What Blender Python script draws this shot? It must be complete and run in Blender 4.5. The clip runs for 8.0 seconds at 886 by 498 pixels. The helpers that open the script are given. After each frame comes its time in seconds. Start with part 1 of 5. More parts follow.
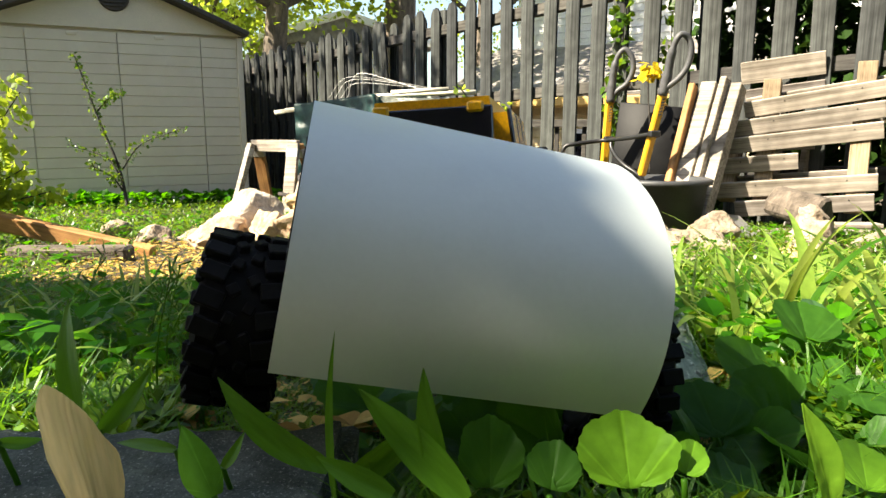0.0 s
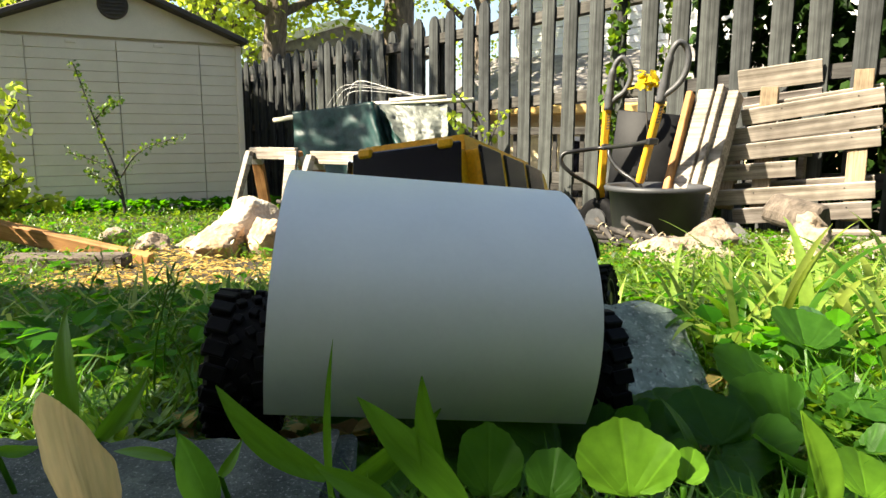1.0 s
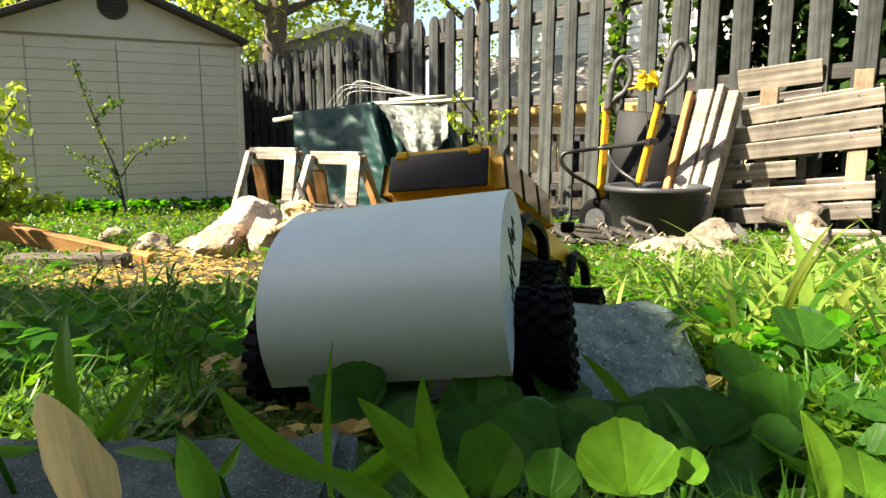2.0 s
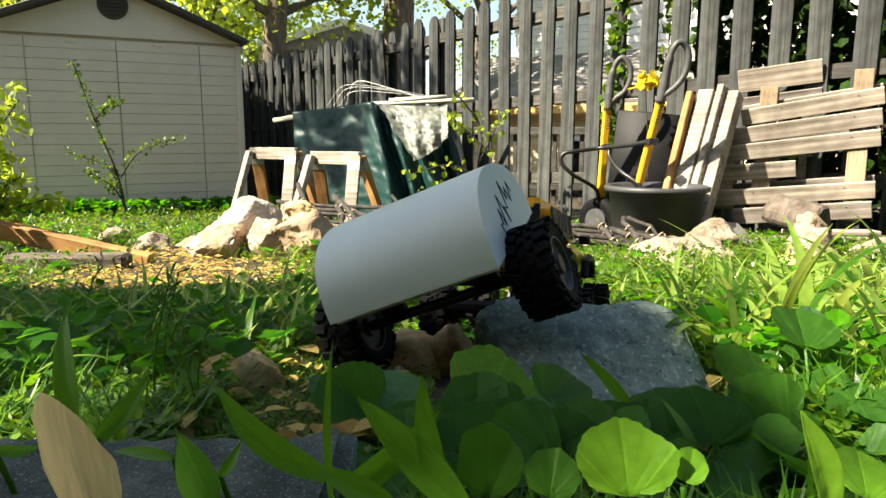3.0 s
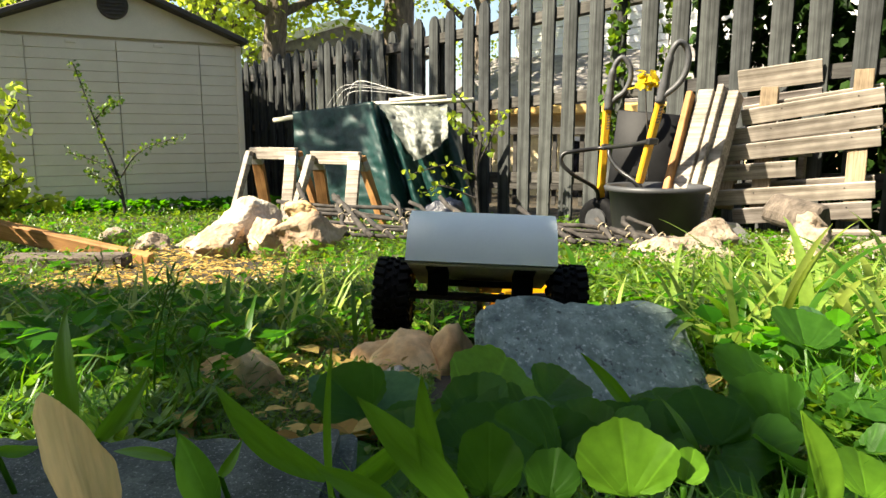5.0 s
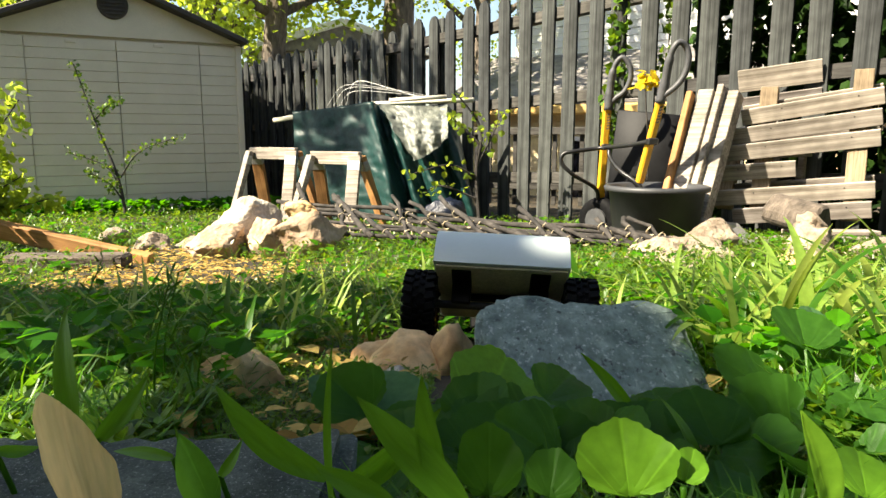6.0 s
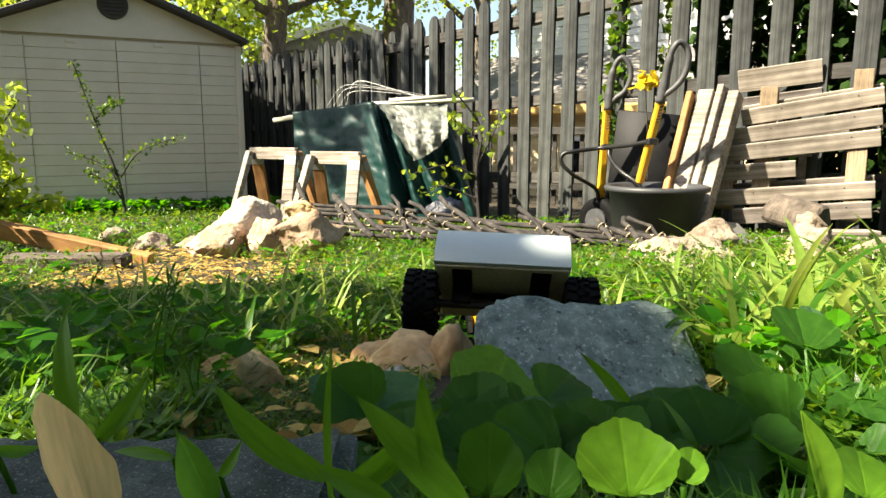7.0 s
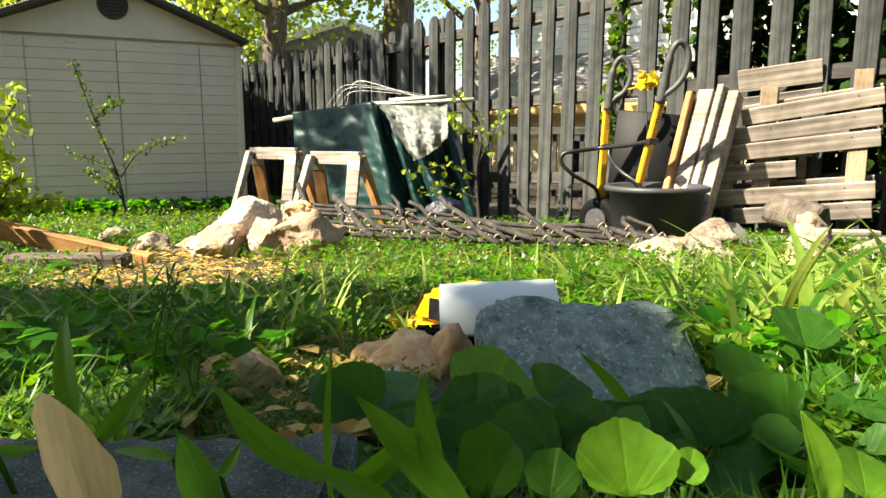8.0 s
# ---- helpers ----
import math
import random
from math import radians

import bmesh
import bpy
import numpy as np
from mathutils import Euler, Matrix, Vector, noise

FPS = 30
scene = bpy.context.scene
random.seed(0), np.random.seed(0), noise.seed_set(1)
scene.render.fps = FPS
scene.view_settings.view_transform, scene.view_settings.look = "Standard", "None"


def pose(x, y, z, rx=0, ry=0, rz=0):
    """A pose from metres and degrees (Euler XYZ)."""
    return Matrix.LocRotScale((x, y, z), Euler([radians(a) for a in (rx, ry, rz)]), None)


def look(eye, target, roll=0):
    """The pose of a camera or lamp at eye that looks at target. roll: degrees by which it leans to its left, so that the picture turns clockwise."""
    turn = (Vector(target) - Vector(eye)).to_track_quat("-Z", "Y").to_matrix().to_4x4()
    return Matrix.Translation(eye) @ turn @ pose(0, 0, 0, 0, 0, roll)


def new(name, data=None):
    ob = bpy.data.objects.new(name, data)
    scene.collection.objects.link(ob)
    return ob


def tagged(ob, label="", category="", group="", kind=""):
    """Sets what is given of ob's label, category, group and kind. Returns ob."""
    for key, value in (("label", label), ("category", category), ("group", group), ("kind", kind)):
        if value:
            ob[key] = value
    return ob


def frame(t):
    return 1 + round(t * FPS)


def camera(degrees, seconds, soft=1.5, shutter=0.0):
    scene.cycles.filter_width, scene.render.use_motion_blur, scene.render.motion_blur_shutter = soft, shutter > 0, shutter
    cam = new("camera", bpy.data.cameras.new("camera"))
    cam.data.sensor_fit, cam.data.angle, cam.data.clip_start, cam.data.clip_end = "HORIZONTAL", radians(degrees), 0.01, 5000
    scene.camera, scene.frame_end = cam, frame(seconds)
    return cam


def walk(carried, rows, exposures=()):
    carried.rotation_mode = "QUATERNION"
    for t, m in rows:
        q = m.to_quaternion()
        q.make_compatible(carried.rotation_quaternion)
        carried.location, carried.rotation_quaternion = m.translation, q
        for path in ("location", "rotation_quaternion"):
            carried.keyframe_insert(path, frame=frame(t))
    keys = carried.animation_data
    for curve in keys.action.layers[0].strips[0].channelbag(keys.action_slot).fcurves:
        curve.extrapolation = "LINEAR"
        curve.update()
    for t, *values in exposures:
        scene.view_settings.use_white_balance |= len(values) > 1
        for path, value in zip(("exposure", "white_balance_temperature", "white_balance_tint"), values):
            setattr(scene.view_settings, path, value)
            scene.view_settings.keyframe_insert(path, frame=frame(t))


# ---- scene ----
EYE_Z = 0.25
cam = camera(66, 8.0, soft=1.5)


def aim(dx, dy):
    """The camera's pose: it stays on one spot, tilted down, with small turns in degrees."""
    return pose(0, 0, EYE_Z, 90 - 9.36 + dy, 0, dx)


walk(cam, [(0, aim(0.14, -0.62)), (0.1, aim(0.13, -0.55)), (0.2, aim(0.10, -0.4)), (0.3, aim(0.06, -0.2)),
           (0.4, aim(0.01, -0.04)), (0.5, aim(0, 0)), (1.7, aim(0, 0)), (2.8, aim(0, 0)), (8, aim(0, 0))],
     exposures=[(0, 2.1, 7250, 8), (1.7, 2.08, 7250, 8), (2.8, 1.98, 7250, 8), (8, 1.93, 7250, 8)])

# light: a bright spring sky, the sun high to one side, trees overhead breaking it
SUN = Vector((-0.64, -0.25, 0.72)).normalized()
world = bpy.data.worlds.new("sky")
scene.world = world
world.use_nodes = True
wn = world.node_tree
sky = wn.nodes.new("ShaderNodeTexSky")
sky.sky_type, sky.sun_disc = "NISHITA", False
sky.sun_elevation = math.asin(SUN.z)
sky.sun_rotation = math.atan2(SUN.x, SUN.y)
wn.links.new(sky.outputs[0], wn.nodes["Background"].inputs[0])
wn.nodes["Background"].inputs[1].default_value = 0.068
sun = new("sun", bpy.data.lights.new("sun", "SUN"))
sun.data.energy, sun.data.angle, sun.data.color = 5.0, radians(0.5), (1.0, 0.93, 0.82)
sun.matrix_world = look(SUN * 20, (0, 0, 0))

# ---- materials ----


def nodes_of(name, rough=0.7, metal=0.0, spec=0.5):
    m = bpy.data.materials.new(name)
    m.use_nodes = True
    nt = m.node_tree
    b = nt.nodes["Principled BSDF"]
    b.inputs["Roughness"].default_value, b.inputs["Metallic"].default_value = rough, metal
    b.inputs["Specular IOR Level"].default_value = spec
    return m, nt, b


def noise_at(nt, scale, stretch=(1, 1, 1), detail=6, rough=0.6, source="Object"):
    co, mp = nt.nodes.new("ShaderNodeTexCoord"), nt.nodes.new("ShaderNodeMapping")
    mp.inputs["Scale"].default_value = stretch
    nz = nt.nodes.new("ShaderNodeTexNoise")
    nz.inputs["Scale"].default_value, nz.inputs["Detail"].default_value, nz.inputs["Roughness"].default_value = scale, detail, rough
    nt.links.new(co.outputs[source], mp.inputs[0])
    nt.links.new(mp.outputs[0], nz.inputs[0])
    return nz.outputs[0]


def ramp(nt, fac, stops):
    r = nt.nodes.new("ShaderNodeValToRGB")
    while len(r.color_ramp.elements) < len(stops):
        r.color_ramp.elements.new(0.5)
    for e, (p, c) in zip(r.color_ramp.elements, stops):
        e.position, e.color = p, (*c, 1)
    nt.links.new(fac, r.inputs[0])
    return r.outputs[0]


def mixed(nt, a, b, fac, how="MIX"):
    x = nt.nodes.new("ShaderNodeMix")
    x.data_type, x.blend_type = "RGBA", how
    for sock, v in ((x.inputs[0], fac), (x.inputs[6], a), (x.inputs[7], b)):
        if isinstance(v, (int, float)):
            sock.default_value = v
        elif isinstance(v, tuple):
            sock.default_value = (*v, 1)
        else:
            nt.links.new(v, sock)
    return x.outputs[2]


def bump(nt, b, height, strength=0.4, dist=0.01):
    n = nt.nodes.new("ShaderNodeBump")
    n.inputs["Strength"].default_value, n.inputs["Distance"].default_value = strength, dist
    nt.links.new(height, n.inputs["Height"])
    nt.links.new(n.outputs[0], b.inputs["Normal"])


def surface(name, dark, light, scale=20, fine=160, rough=0.7, metal=0.0, bumps=0.4, dist=0.004, stretch=(1, 1, 1), spec=0.5, vary=0.15, lo=0.3, hi=0.7, grain=0.7, fleck=None):
    """A mottled surface: broad stains, fine grain, relief and a small difference from piece to piece."""
    m, nt, b = nodes_of(name, rough, metal, spec)
    big, small = noise_at(nt, scale, stretch), noise_at(nt, fine, stretch, 4)
    c = ramp(nt, big, [(lo, dark), (hi, light)])
    g = ramp(nt, small, [(0.3, (0.62, 0.62, 0.62)), (0.7, (1.15, 1.15, 1.15))])
    c = mixed(nt, c, g, grain, "MULTIPLY")
    if fleck:
        c = mixed(nt, c, fleck, ramp(nt, noise_at(nt, fine * 1.5, stretch, 3), [(0.58, (0, 0, 0)), (0.74, (0.6, 0.6, 0.6))]))
        c = mixed(nt, c, (0.02, 0.022, 0.022), ramp(nt, noise_at(nt, fine * 0.8, stretch, 3), [(0.30, (0.85, 0.85, 0.85)), (0.38, (0, 0, 0))]))
    info = nt.nodes.new("ShaderNodeObjectInfo")
    v = ramp(nt, info.outputs["Random"], [(0, (1 - vary,) * 3), (1, (1 + vary,) * 3)])
    c = mixed(nt, c, v, 1.0, "MULTIPLY")
    nt.links.new(c, b.inputs["Base Color"])
    h = mixed(nt, big, small, 0.55)
    bump(nt, b, h, bumps, dist)
    return m


def wood(name, dark, light, axis=2, rough=0.8, vary=0.2, grain=60, reach=0.06):
    """Sawn wood with grain along one axis of its object."""
    m, nt, b = nodes_of(name, rough, 0, 0.25)
    st = [1.0, 1.0, 1.0]
    st[axis] = reach
    line = noise_at(nt, grain, tuple(st), 5, 0.7)
    blot = noise_at(nt, 5, (1, 1, 1), 3)
    c = ramp(nt, line, [(0.3, dark), (0.68, light)])
    s = ramp(nt, blot, [(0.32, (0.42, 0.42, 0.41)), (0.62, (1.15, 1.15, 1.15))])
    c = mixed(nt, c, s, 0.8, "MULTIPLY")
    info = nt.nodes.new("ShaderNodeObjectInfo")
    v = ramp(nt, info.outputs["Random"], [(0, (1 - vary, 1 - vary, 1 - vary * 0.8)), (1, (1 + vary, 1 + vary * 0.95, 1 + vary * 0.85))])
    c = mixed(nt, c, v, 1.0, "MULTIPLY")
    nt.links.new(c, b.inputs["Base Color"])
    bump(nt, b, line, 0.5, 0.003)
    return m


def vein_lines(nt):
    """Pale veins that fan out from the stalk end of a leaf."""
    co, sep = nt.nodes.new("ShaderNodeTexCoord"), nt.nodes.new("ShaderNodeSeparateXYZ")
    nt.links.new(co.outputs["Object"], sep.inputs[0])
    last = None
    for how, k in (("ARCTAN2", None), ("MULTIPLY", 4.5), ("SINE", None), ("ABSOLUTE", None)):
        n = nt.nodes.new("ShaderNodeMath")
        n.operation = how
        if last is None:
            nt.links.new(sep.outputs[0], n.inputs[0])
            nt.links.new(sep.outputs[1], n.inputs[1])
        else:
            nt.links.new(last, n.inputs[0])
        if k:
            n.inputs[1].default_value = k
        last = n.outputs[0]
    return ramp(nt, last, [(0.0, (1.6, 1.5, 1.5)), (0.06, (1.35, 1.3, 1.3)), (0.16, (0.92, 0.92, 0.92)), (1.0, (1.04, 1.04, 1.04))])


def leaf_mat(name, dark, light, through_col, rough=0.45, glow=0.45, grain=(1, 1, 1), gloss=0.1, veins=False):
    """Leaf: glossy upper side, light shining through; each leaf a little different."""
    m, nt, b = nodes_of(name, rough, 0, gloss)
    geo = nt.nodes.new("ShaderNodeNewGeometry")
    c = ramp(nt, geo.outputs["Random Per Island"], [(0, dark), (0.7, light), (1, tuple(min(1, x * 1.35) for x in light))])
    n = noise_at(nt, 110, grain, 4)
    g = ramp(nt, n, [(0.3, (0.55, 0.6, 0.55)), (0.7, (1.2, 1.15, 1.1))])
    c = mixed(nt, c, g, 0.8, "MULTIPLY")
    if veins:
        c = mixed(nt, c, vein_lines(nt), 1.0, "MULTIPLY")
    nt.links.new(c, b.inputs["Base Color"])
    bump(nt, b, n, 0.25, 0.002)
    tr, mx = nt.nodes.new("ShaderNodeBsdfTranslucent"), nt.nodes.new("ShaderNodeMixShader")
    t = mixed(nt, c, through_col, 0.6)
    nt.links.new(t, tr.inputs[0])
    mx.inputs[0].default_value = glow
    nt.links.new(b.outputs[0], mx.inputs[1])
    nt.links.new(tr.outputs[0], mx.inputs[2])
    nt.links.new(mx.outputs[0], nt.nodes["Material Output"].inputs[0])
    return m


M = {}
M["soil"] = surface("soil", (0.012, 0.010, 0.006), (0.06, 0.042, 0.02), 6, 70, 0.95, bumps=0.8, dist=0.02)
M["leaf"] = leaf_mat("leaf", (0.004, 0.022, 0.002), (0.085, 0.175, 0.018), (0.34, 0.52, 0.015), 0.33, 0.4, gloss=0.3)
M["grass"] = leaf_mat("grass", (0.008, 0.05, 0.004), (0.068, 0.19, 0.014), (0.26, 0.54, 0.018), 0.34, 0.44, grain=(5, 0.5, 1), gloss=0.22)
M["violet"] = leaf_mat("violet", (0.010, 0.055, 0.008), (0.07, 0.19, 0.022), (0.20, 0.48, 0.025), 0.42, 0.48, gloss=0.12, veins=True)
M["weed"] = leaf_mat("weed", (0.007, 0.055, 0.003), (0.05, 0.19, 0.007), (0.15, 0.50, 0.006), 0.42, 0.48, gloss=0.07)
M["pale"] = leaf_mat("pale", (0.05, 0.13, 0.05), (0.08, 0.18, 0.065), (0.16, 0.32, 0.08), 0.6, 0.25)
# grass raised to pale yellow-green: sunshine put into the blade colour
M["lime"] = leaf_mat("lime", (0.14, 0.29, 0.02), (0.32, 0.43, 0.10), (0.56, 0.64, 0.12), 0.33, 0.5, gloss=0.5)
# violet's green lifted to yellow-green: the sun on these leaves is in the colour
M["sunlit_leaf"] = leaf_mat("sunlit_leaf", (0.09, 0.25, 0.016), (0.16, 0.34, 0.03), (0.34, 0.58, 0.04), 0.42, 0.5, gloss=0.15, veins=True)
M["canopy"] = leaf_mat("canopy", (0.06, 0.12, 0.015), (0.19, 0.29, 0.04), (0.62, 0.72, 0.06), 0.45, 0.62, gloss=0.3)
M["petal"] = leaf_mat("petal", (0.80, 0.58, 0.28), (0.86, 0.65, 0.36), (0.9, 0.62, 0.26), 0.6, 0.6, grain=(1.6, 0.2, 1))
# dry tan pushed to gold, so litter patches also carry sunlight
M["dry"] = leaf_mat("dry", (0.24, 0.14, 0.035), (0.58, 0.42, 0.14), (0.6, 0.4, 0.08), 0.7, 0.3)
M["concrete"] = surface("concrete", (0.062, 0.094, 0.082), (0.20, 0.255, 0.22), 45, 150, 0.9, bumps=1.0, dist=0.004, grain=1.0, fleck=(0.5, 0.54, 0.5), stretch=(1, 0.5, 1))
# the slab's concrete again, speckled, with shade put into a darker colour
M["concrete_shaded"] = surface("concrete_shaded", (0.028, 0.037, 0.028), (0.10, 0.12, 0.10), 40, 420, 0.95, bumps=1.0, dist=0.003, lo=0.35, hi=0.75, grain=1.0, fleck=(0.4, 0.41, 0.38))
M["rock"] = surface("rock", (0.15, 0.10, 0.06), (0.52, 0.43, 0.32), 9, 60, 0.9, bumps=1.0, dist=0.03)
M["rock_pale"] = surface("rock_pale", (0.34, 0.27, 0.19), (0.76, 0.70, 0.60), 9, 60, 0.9, bumps=1.0, dist=0.03)
M["rock_warm"] = surface("rock_warm", (0.26, 0.15, 0.08), (0.62, 0.48, 0.33), 8, 60, 0.9, bumps=1.0, dist=0.02)
M["rock_orange"] = surface("rock_orange", (0.46, 0.22, 0.07), (0.86, 0.64, 0.34), 14, 90, 0.85, bumps=0.8, dist=0.006)
M["shed"] = surface("shed", (0.67, 0.575, 0.42), (0.75, 0.65, 0.49), 3, 300, 0.7, bumps=0.15, dist=0.001, vary=0.02)
M["shed_dark"] = surface("shed_dark", (0.03, 0.025, 0.02), (0.07, 0.055, 0.045), 12, 120, 0.7)
M["shingle"] = surface("shingle", (0.13, 0.12, 0.11), (0.26, 0.24, 0.22), 9, 120, 0.9)
M["fence"] = wood("fence", (0.0045, 0.0054, 0.0051), (0.080, 0.087, 0.082), vary=0.3, grain=45, reach=0.018)
M["rail"] = wood("rail", (0.02, 0.018, 0.016), (0.10, 0.095, 0.083), 0)
M["pallet"] = wood("pallet", (0.11, 0.088, 0.066), (0.43, 0.385, 0.325), 0, 0.8, 0.3, 50, 0.03)
M["pine"] = wood("pine", (0.16, 0.11, 0.06), (0.42, 0.32, 0.20), 2, 0.75)
M["cedar"] = wood("cedar", (0.22, 0.10, 0.035), (0.46, 0.24, 0.09), 2, 0.7)
M["bark"] = surface("bark", (0.05, 0.04, 0.03), (0.20, 0.16, 0.125), 18, 90, 0.95, bumps=1.0, dist=0.02, stretch=(1, 1, 0.25))
M["stick"] = surface("stick", (0.006, 0.005, 0.004), (0.065, 0.056, 0.048), 25, 140, 0.9, bumps=0.8, dist=0.005)
M["twine"] = surface("twine", (0.38, 0.30, 0.18), (0.6, 0.5, 0.34), 90, 400, 0.9)
M["black_plastic"] = surface("black_plastic", (0.0025, 0.0026, 0.003), (0.0065, 0.0068, 0.0072), 10, 200, 0.5, bumps=0.2, dist=0.002, spec=0.12)
M["grey_plastic"] = surface("grey_plastic", (0.03, 0.032, 0.034), (0.05, 0.052, 0.055), 8, 200, 0.5, bumps=0.15, dist=0.002)
M["handle_grey"] = surface("handle_grey", (0.05, 0.052, 0.055), (0.09, 0.09, 0.094), 20, 200, 0.5, bumps=0.1)
M["steel"] = surface("steel", (0.3, 0.3, 0.29), (0.45, 0.44, 0.42), 20, 200, 0.55, 0.7, bumps=0.1)
M["black_steel"] = surface("black_steel", (0.015, 0.015, 0.016), (0.03, 0.03, 0.03), 20, 200, 0.4, 0.3, bumps=0.1)
M["yellow_paint"] = surface("yellow_paint", (0.68, 0.34, 0.02), (0.78, 0.42, 0.03), 9, 150, 0.4, bumps=0.08, vary=0.03)
M["yellow_shell"] = surface("yellow_shell", (0.74, 0.36, 0.008), (0.80, 0.42, 0.012), 15, 400, 0.3, bumps=0.05, dist=0.001, vary=0.02)
M["rubber"] = surface("rubber", (0.002, 0.002, 0.0022), (0.006, 0.006, 0.0065), 60, 400, 0.7, bumps=0.4, dist=0.001, spec=0.12)
M["paper"] = surface("paper", (0.54, 0.61, 0.61), (0.60, 0.67, 0.66), 14, 300, 0.42, bumps=0.03, dist=0.0005, vary=0.0, grain=0.06)
M["paper_in"] = surface("paper_in", (0.5, 0.45, 0.36), (0.6, 0.54, 0.44), 20, 300, 0.7, bumps=0.05, vary=0.0)
M["ink"] = surface("ink", (0.012, 0.012, 0.014), (0.02, 0.02, 0.022), 50, 200, 0.6)
M["dark_glass"] = surface("dark_glass", (0.008, 0.008, 0.012), (0.016, 0.016, 0.02), 10, 90, 0.12, bumps=0.02, spec=0.6)
M["red_lens"] = surface("red_lens", (0.25, 0.01, 0.01), (0.35, 0.02, 0.015), 10, 90, 0.2, bumps=0.02)
M["tan_plastic"] = surface("tan_plastic", (0.5, 0.4, 0.26), (0.6, 0.5, 0.34), 14, 120, 0.6, bumps=0.1)
M["tarp"] = surface("tarp", (0.004, 0.024, 0.021), (0.014, 0.054, 0.048), 26, 90, 0.42, bumps=0.5, dist=0.003, vary=0.0, spec=0.25)
M["tarp_silver"] = surface("tarp_silver", (0.03, 0.04, 0.034), (0.25, 0.26, 0.215), 11, 60, 0.35, bumps=0.6, dist=0.02)
M["pvc"] = surface("pvc", (0.6, 0.55, 0.44), (0.72, 0.68, 0.56), 6, 100, 0.5, bumps=0.1)
M["white_siding"] = surface("white_siding", (0.76, 0.75, 0.72), (0.86, 0.85, 0.82), 2, 60, 0.6, bumps=0.1)
M["cream_siding"] = surface("cream_siding", (0.58, 0.44, 0.24), (0.68, 0.54, 0.32), 2, 60, 0.6, bumps=0.1)
M["ochre_trim"] = surface("ochre_trim", (0.55, 0.33, 0.09), (0.66, 0.42, 0.14), 3, 60, 0.6, bumps=0.1)
M["brick_red"] = surface("brick_red", (0.09, 0.07, 0.055), (0.16, 0.12, 0.09), 4, 60, 0.8)
# near-black green: the shade behind the fence is in this colour
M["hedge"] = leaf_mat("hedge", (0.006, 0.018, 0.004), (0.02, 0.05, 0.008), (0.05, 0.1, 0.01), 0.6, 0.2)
M["blue_sheet"] = surface("blue_sheet", (0.002, 0.004, 0.012), (0.006, 0.011, 0.028), 12, 60, 0.4, bumps=0.6, dist=0.02)
M["flower"] = leaf_mat("flower", (0.6, 0.42, 0.02), (0.75, 0.55, 0.04), (0.8, 0.6, 0.05), 0.5, 0.4)

# ---- building blocks ----


def mesh_of(bm, name, smooth=False):
    me = bpy.data.meshes.new(name)
    bm.normal_update()
    bm.to_mesh(me)
    bm.free()
    if smooth:
        for p in me.polygons:
            p.use_smooth = True
    return me


def part(name, bm, material, parent=None, label="", m=None, smooth=False):
    me = bm if isinstance(bm, bpy.types.Mesh) else mesh_of(bm, name, smooth)
    if material and not me.materials:
        me.materials.append(M[material])
    ob = new(name, me)
    if parent:
        ob.parent = parent
    if m is not None:
        ob.matrix_basis = m
    if label:
        ob["label"] = label
    return ob


def thing(name, label, category, m=None, group="", kind=""):
    e = new(name)
    e.empty_display_size = 0.05
    if m is not None:
        e.matrix_basis = m
    return tagged(e, label, category, group, kind)


def box_bm(sx, sy, sz, c=(0, 0, 0), bevel=0.0, seg=1):
    bm = bmesh.new()
    bmesh.ops.create_cube(bm, size=1, matrix=Matrix.Translation(c) @ Matrix.Diagonal((sx, sy, sz, 1)))
    if bevel:
        bmesh.ops.bevel(bm, geom=bm.edges[:], offset=bevel, segments=seg, affect="EDGES", profile=0.6)
    return bm


def join(*bms):
    out = bms[0]
    for b in bms[1:]:
        me = bpy.data.meshes.new("tmp")
        b.to_mesh(me)
        b.free()
        out.from_mesh(me)
        bpy.data.meshes.remove(me)
    return out


def tube_bm(points, radii, sides=8, caps=True):
    """A round bar along points, its radius given at each."""
    bm = bmesh.new()
    pts = [Vector(p) for p in points]
    if not hasattr(radii, "__len__"):
        radii = [radii] * len(pts)
    rings, up = [], None
    for i, p in enumerate(pts):
        d = (pts[min(i + 1, len(pts) - 1)] - pts[max(i - 1, 0)]).normalized()
        if up is None:
            up = d.orthogonal().normalized()
        up = (up - d * up.dot(d)).normalized()
        side = d.cross(up)
        rings.append([bm.verts.new(p + radii[i] * (math.cos(a) * up + math.sin(a) * side)) for a in (2 * math.pi * k / sides for k in range(sides))])
    for a, b in zip(rings, rings[1:]):
        for k in range(sides):
            bm.faces.new((a[k], a[(k + 1) % sides], b[(k + 1) % sides], b[k]))
    if caps:
        bm.faces.new(rings[0][::-1])
        bm.faces.new(rings[-1])
    return bm


def curve_pts(points, n=8):
    """Points smoothed by a Catmull-Rom curve."""
    p = [Vector(q) for q in points]
    p = [2 * p[0] - p[1]] + p + [2 * p[-1] - p[-2]]
    out = []
    for i in range(1, len(p) - 2):
        for k in range(n):
            t = k / n
            a, b, c, d = p[i - 1:i + 3]
            out.append(0.5 * (2 * b + (c - a) * t + (2 * a - 5 * b + 4 * c - d) * t * t + (3 * b - a - 3 * c + d) * t ** 3))
    return out + [p[-2]]


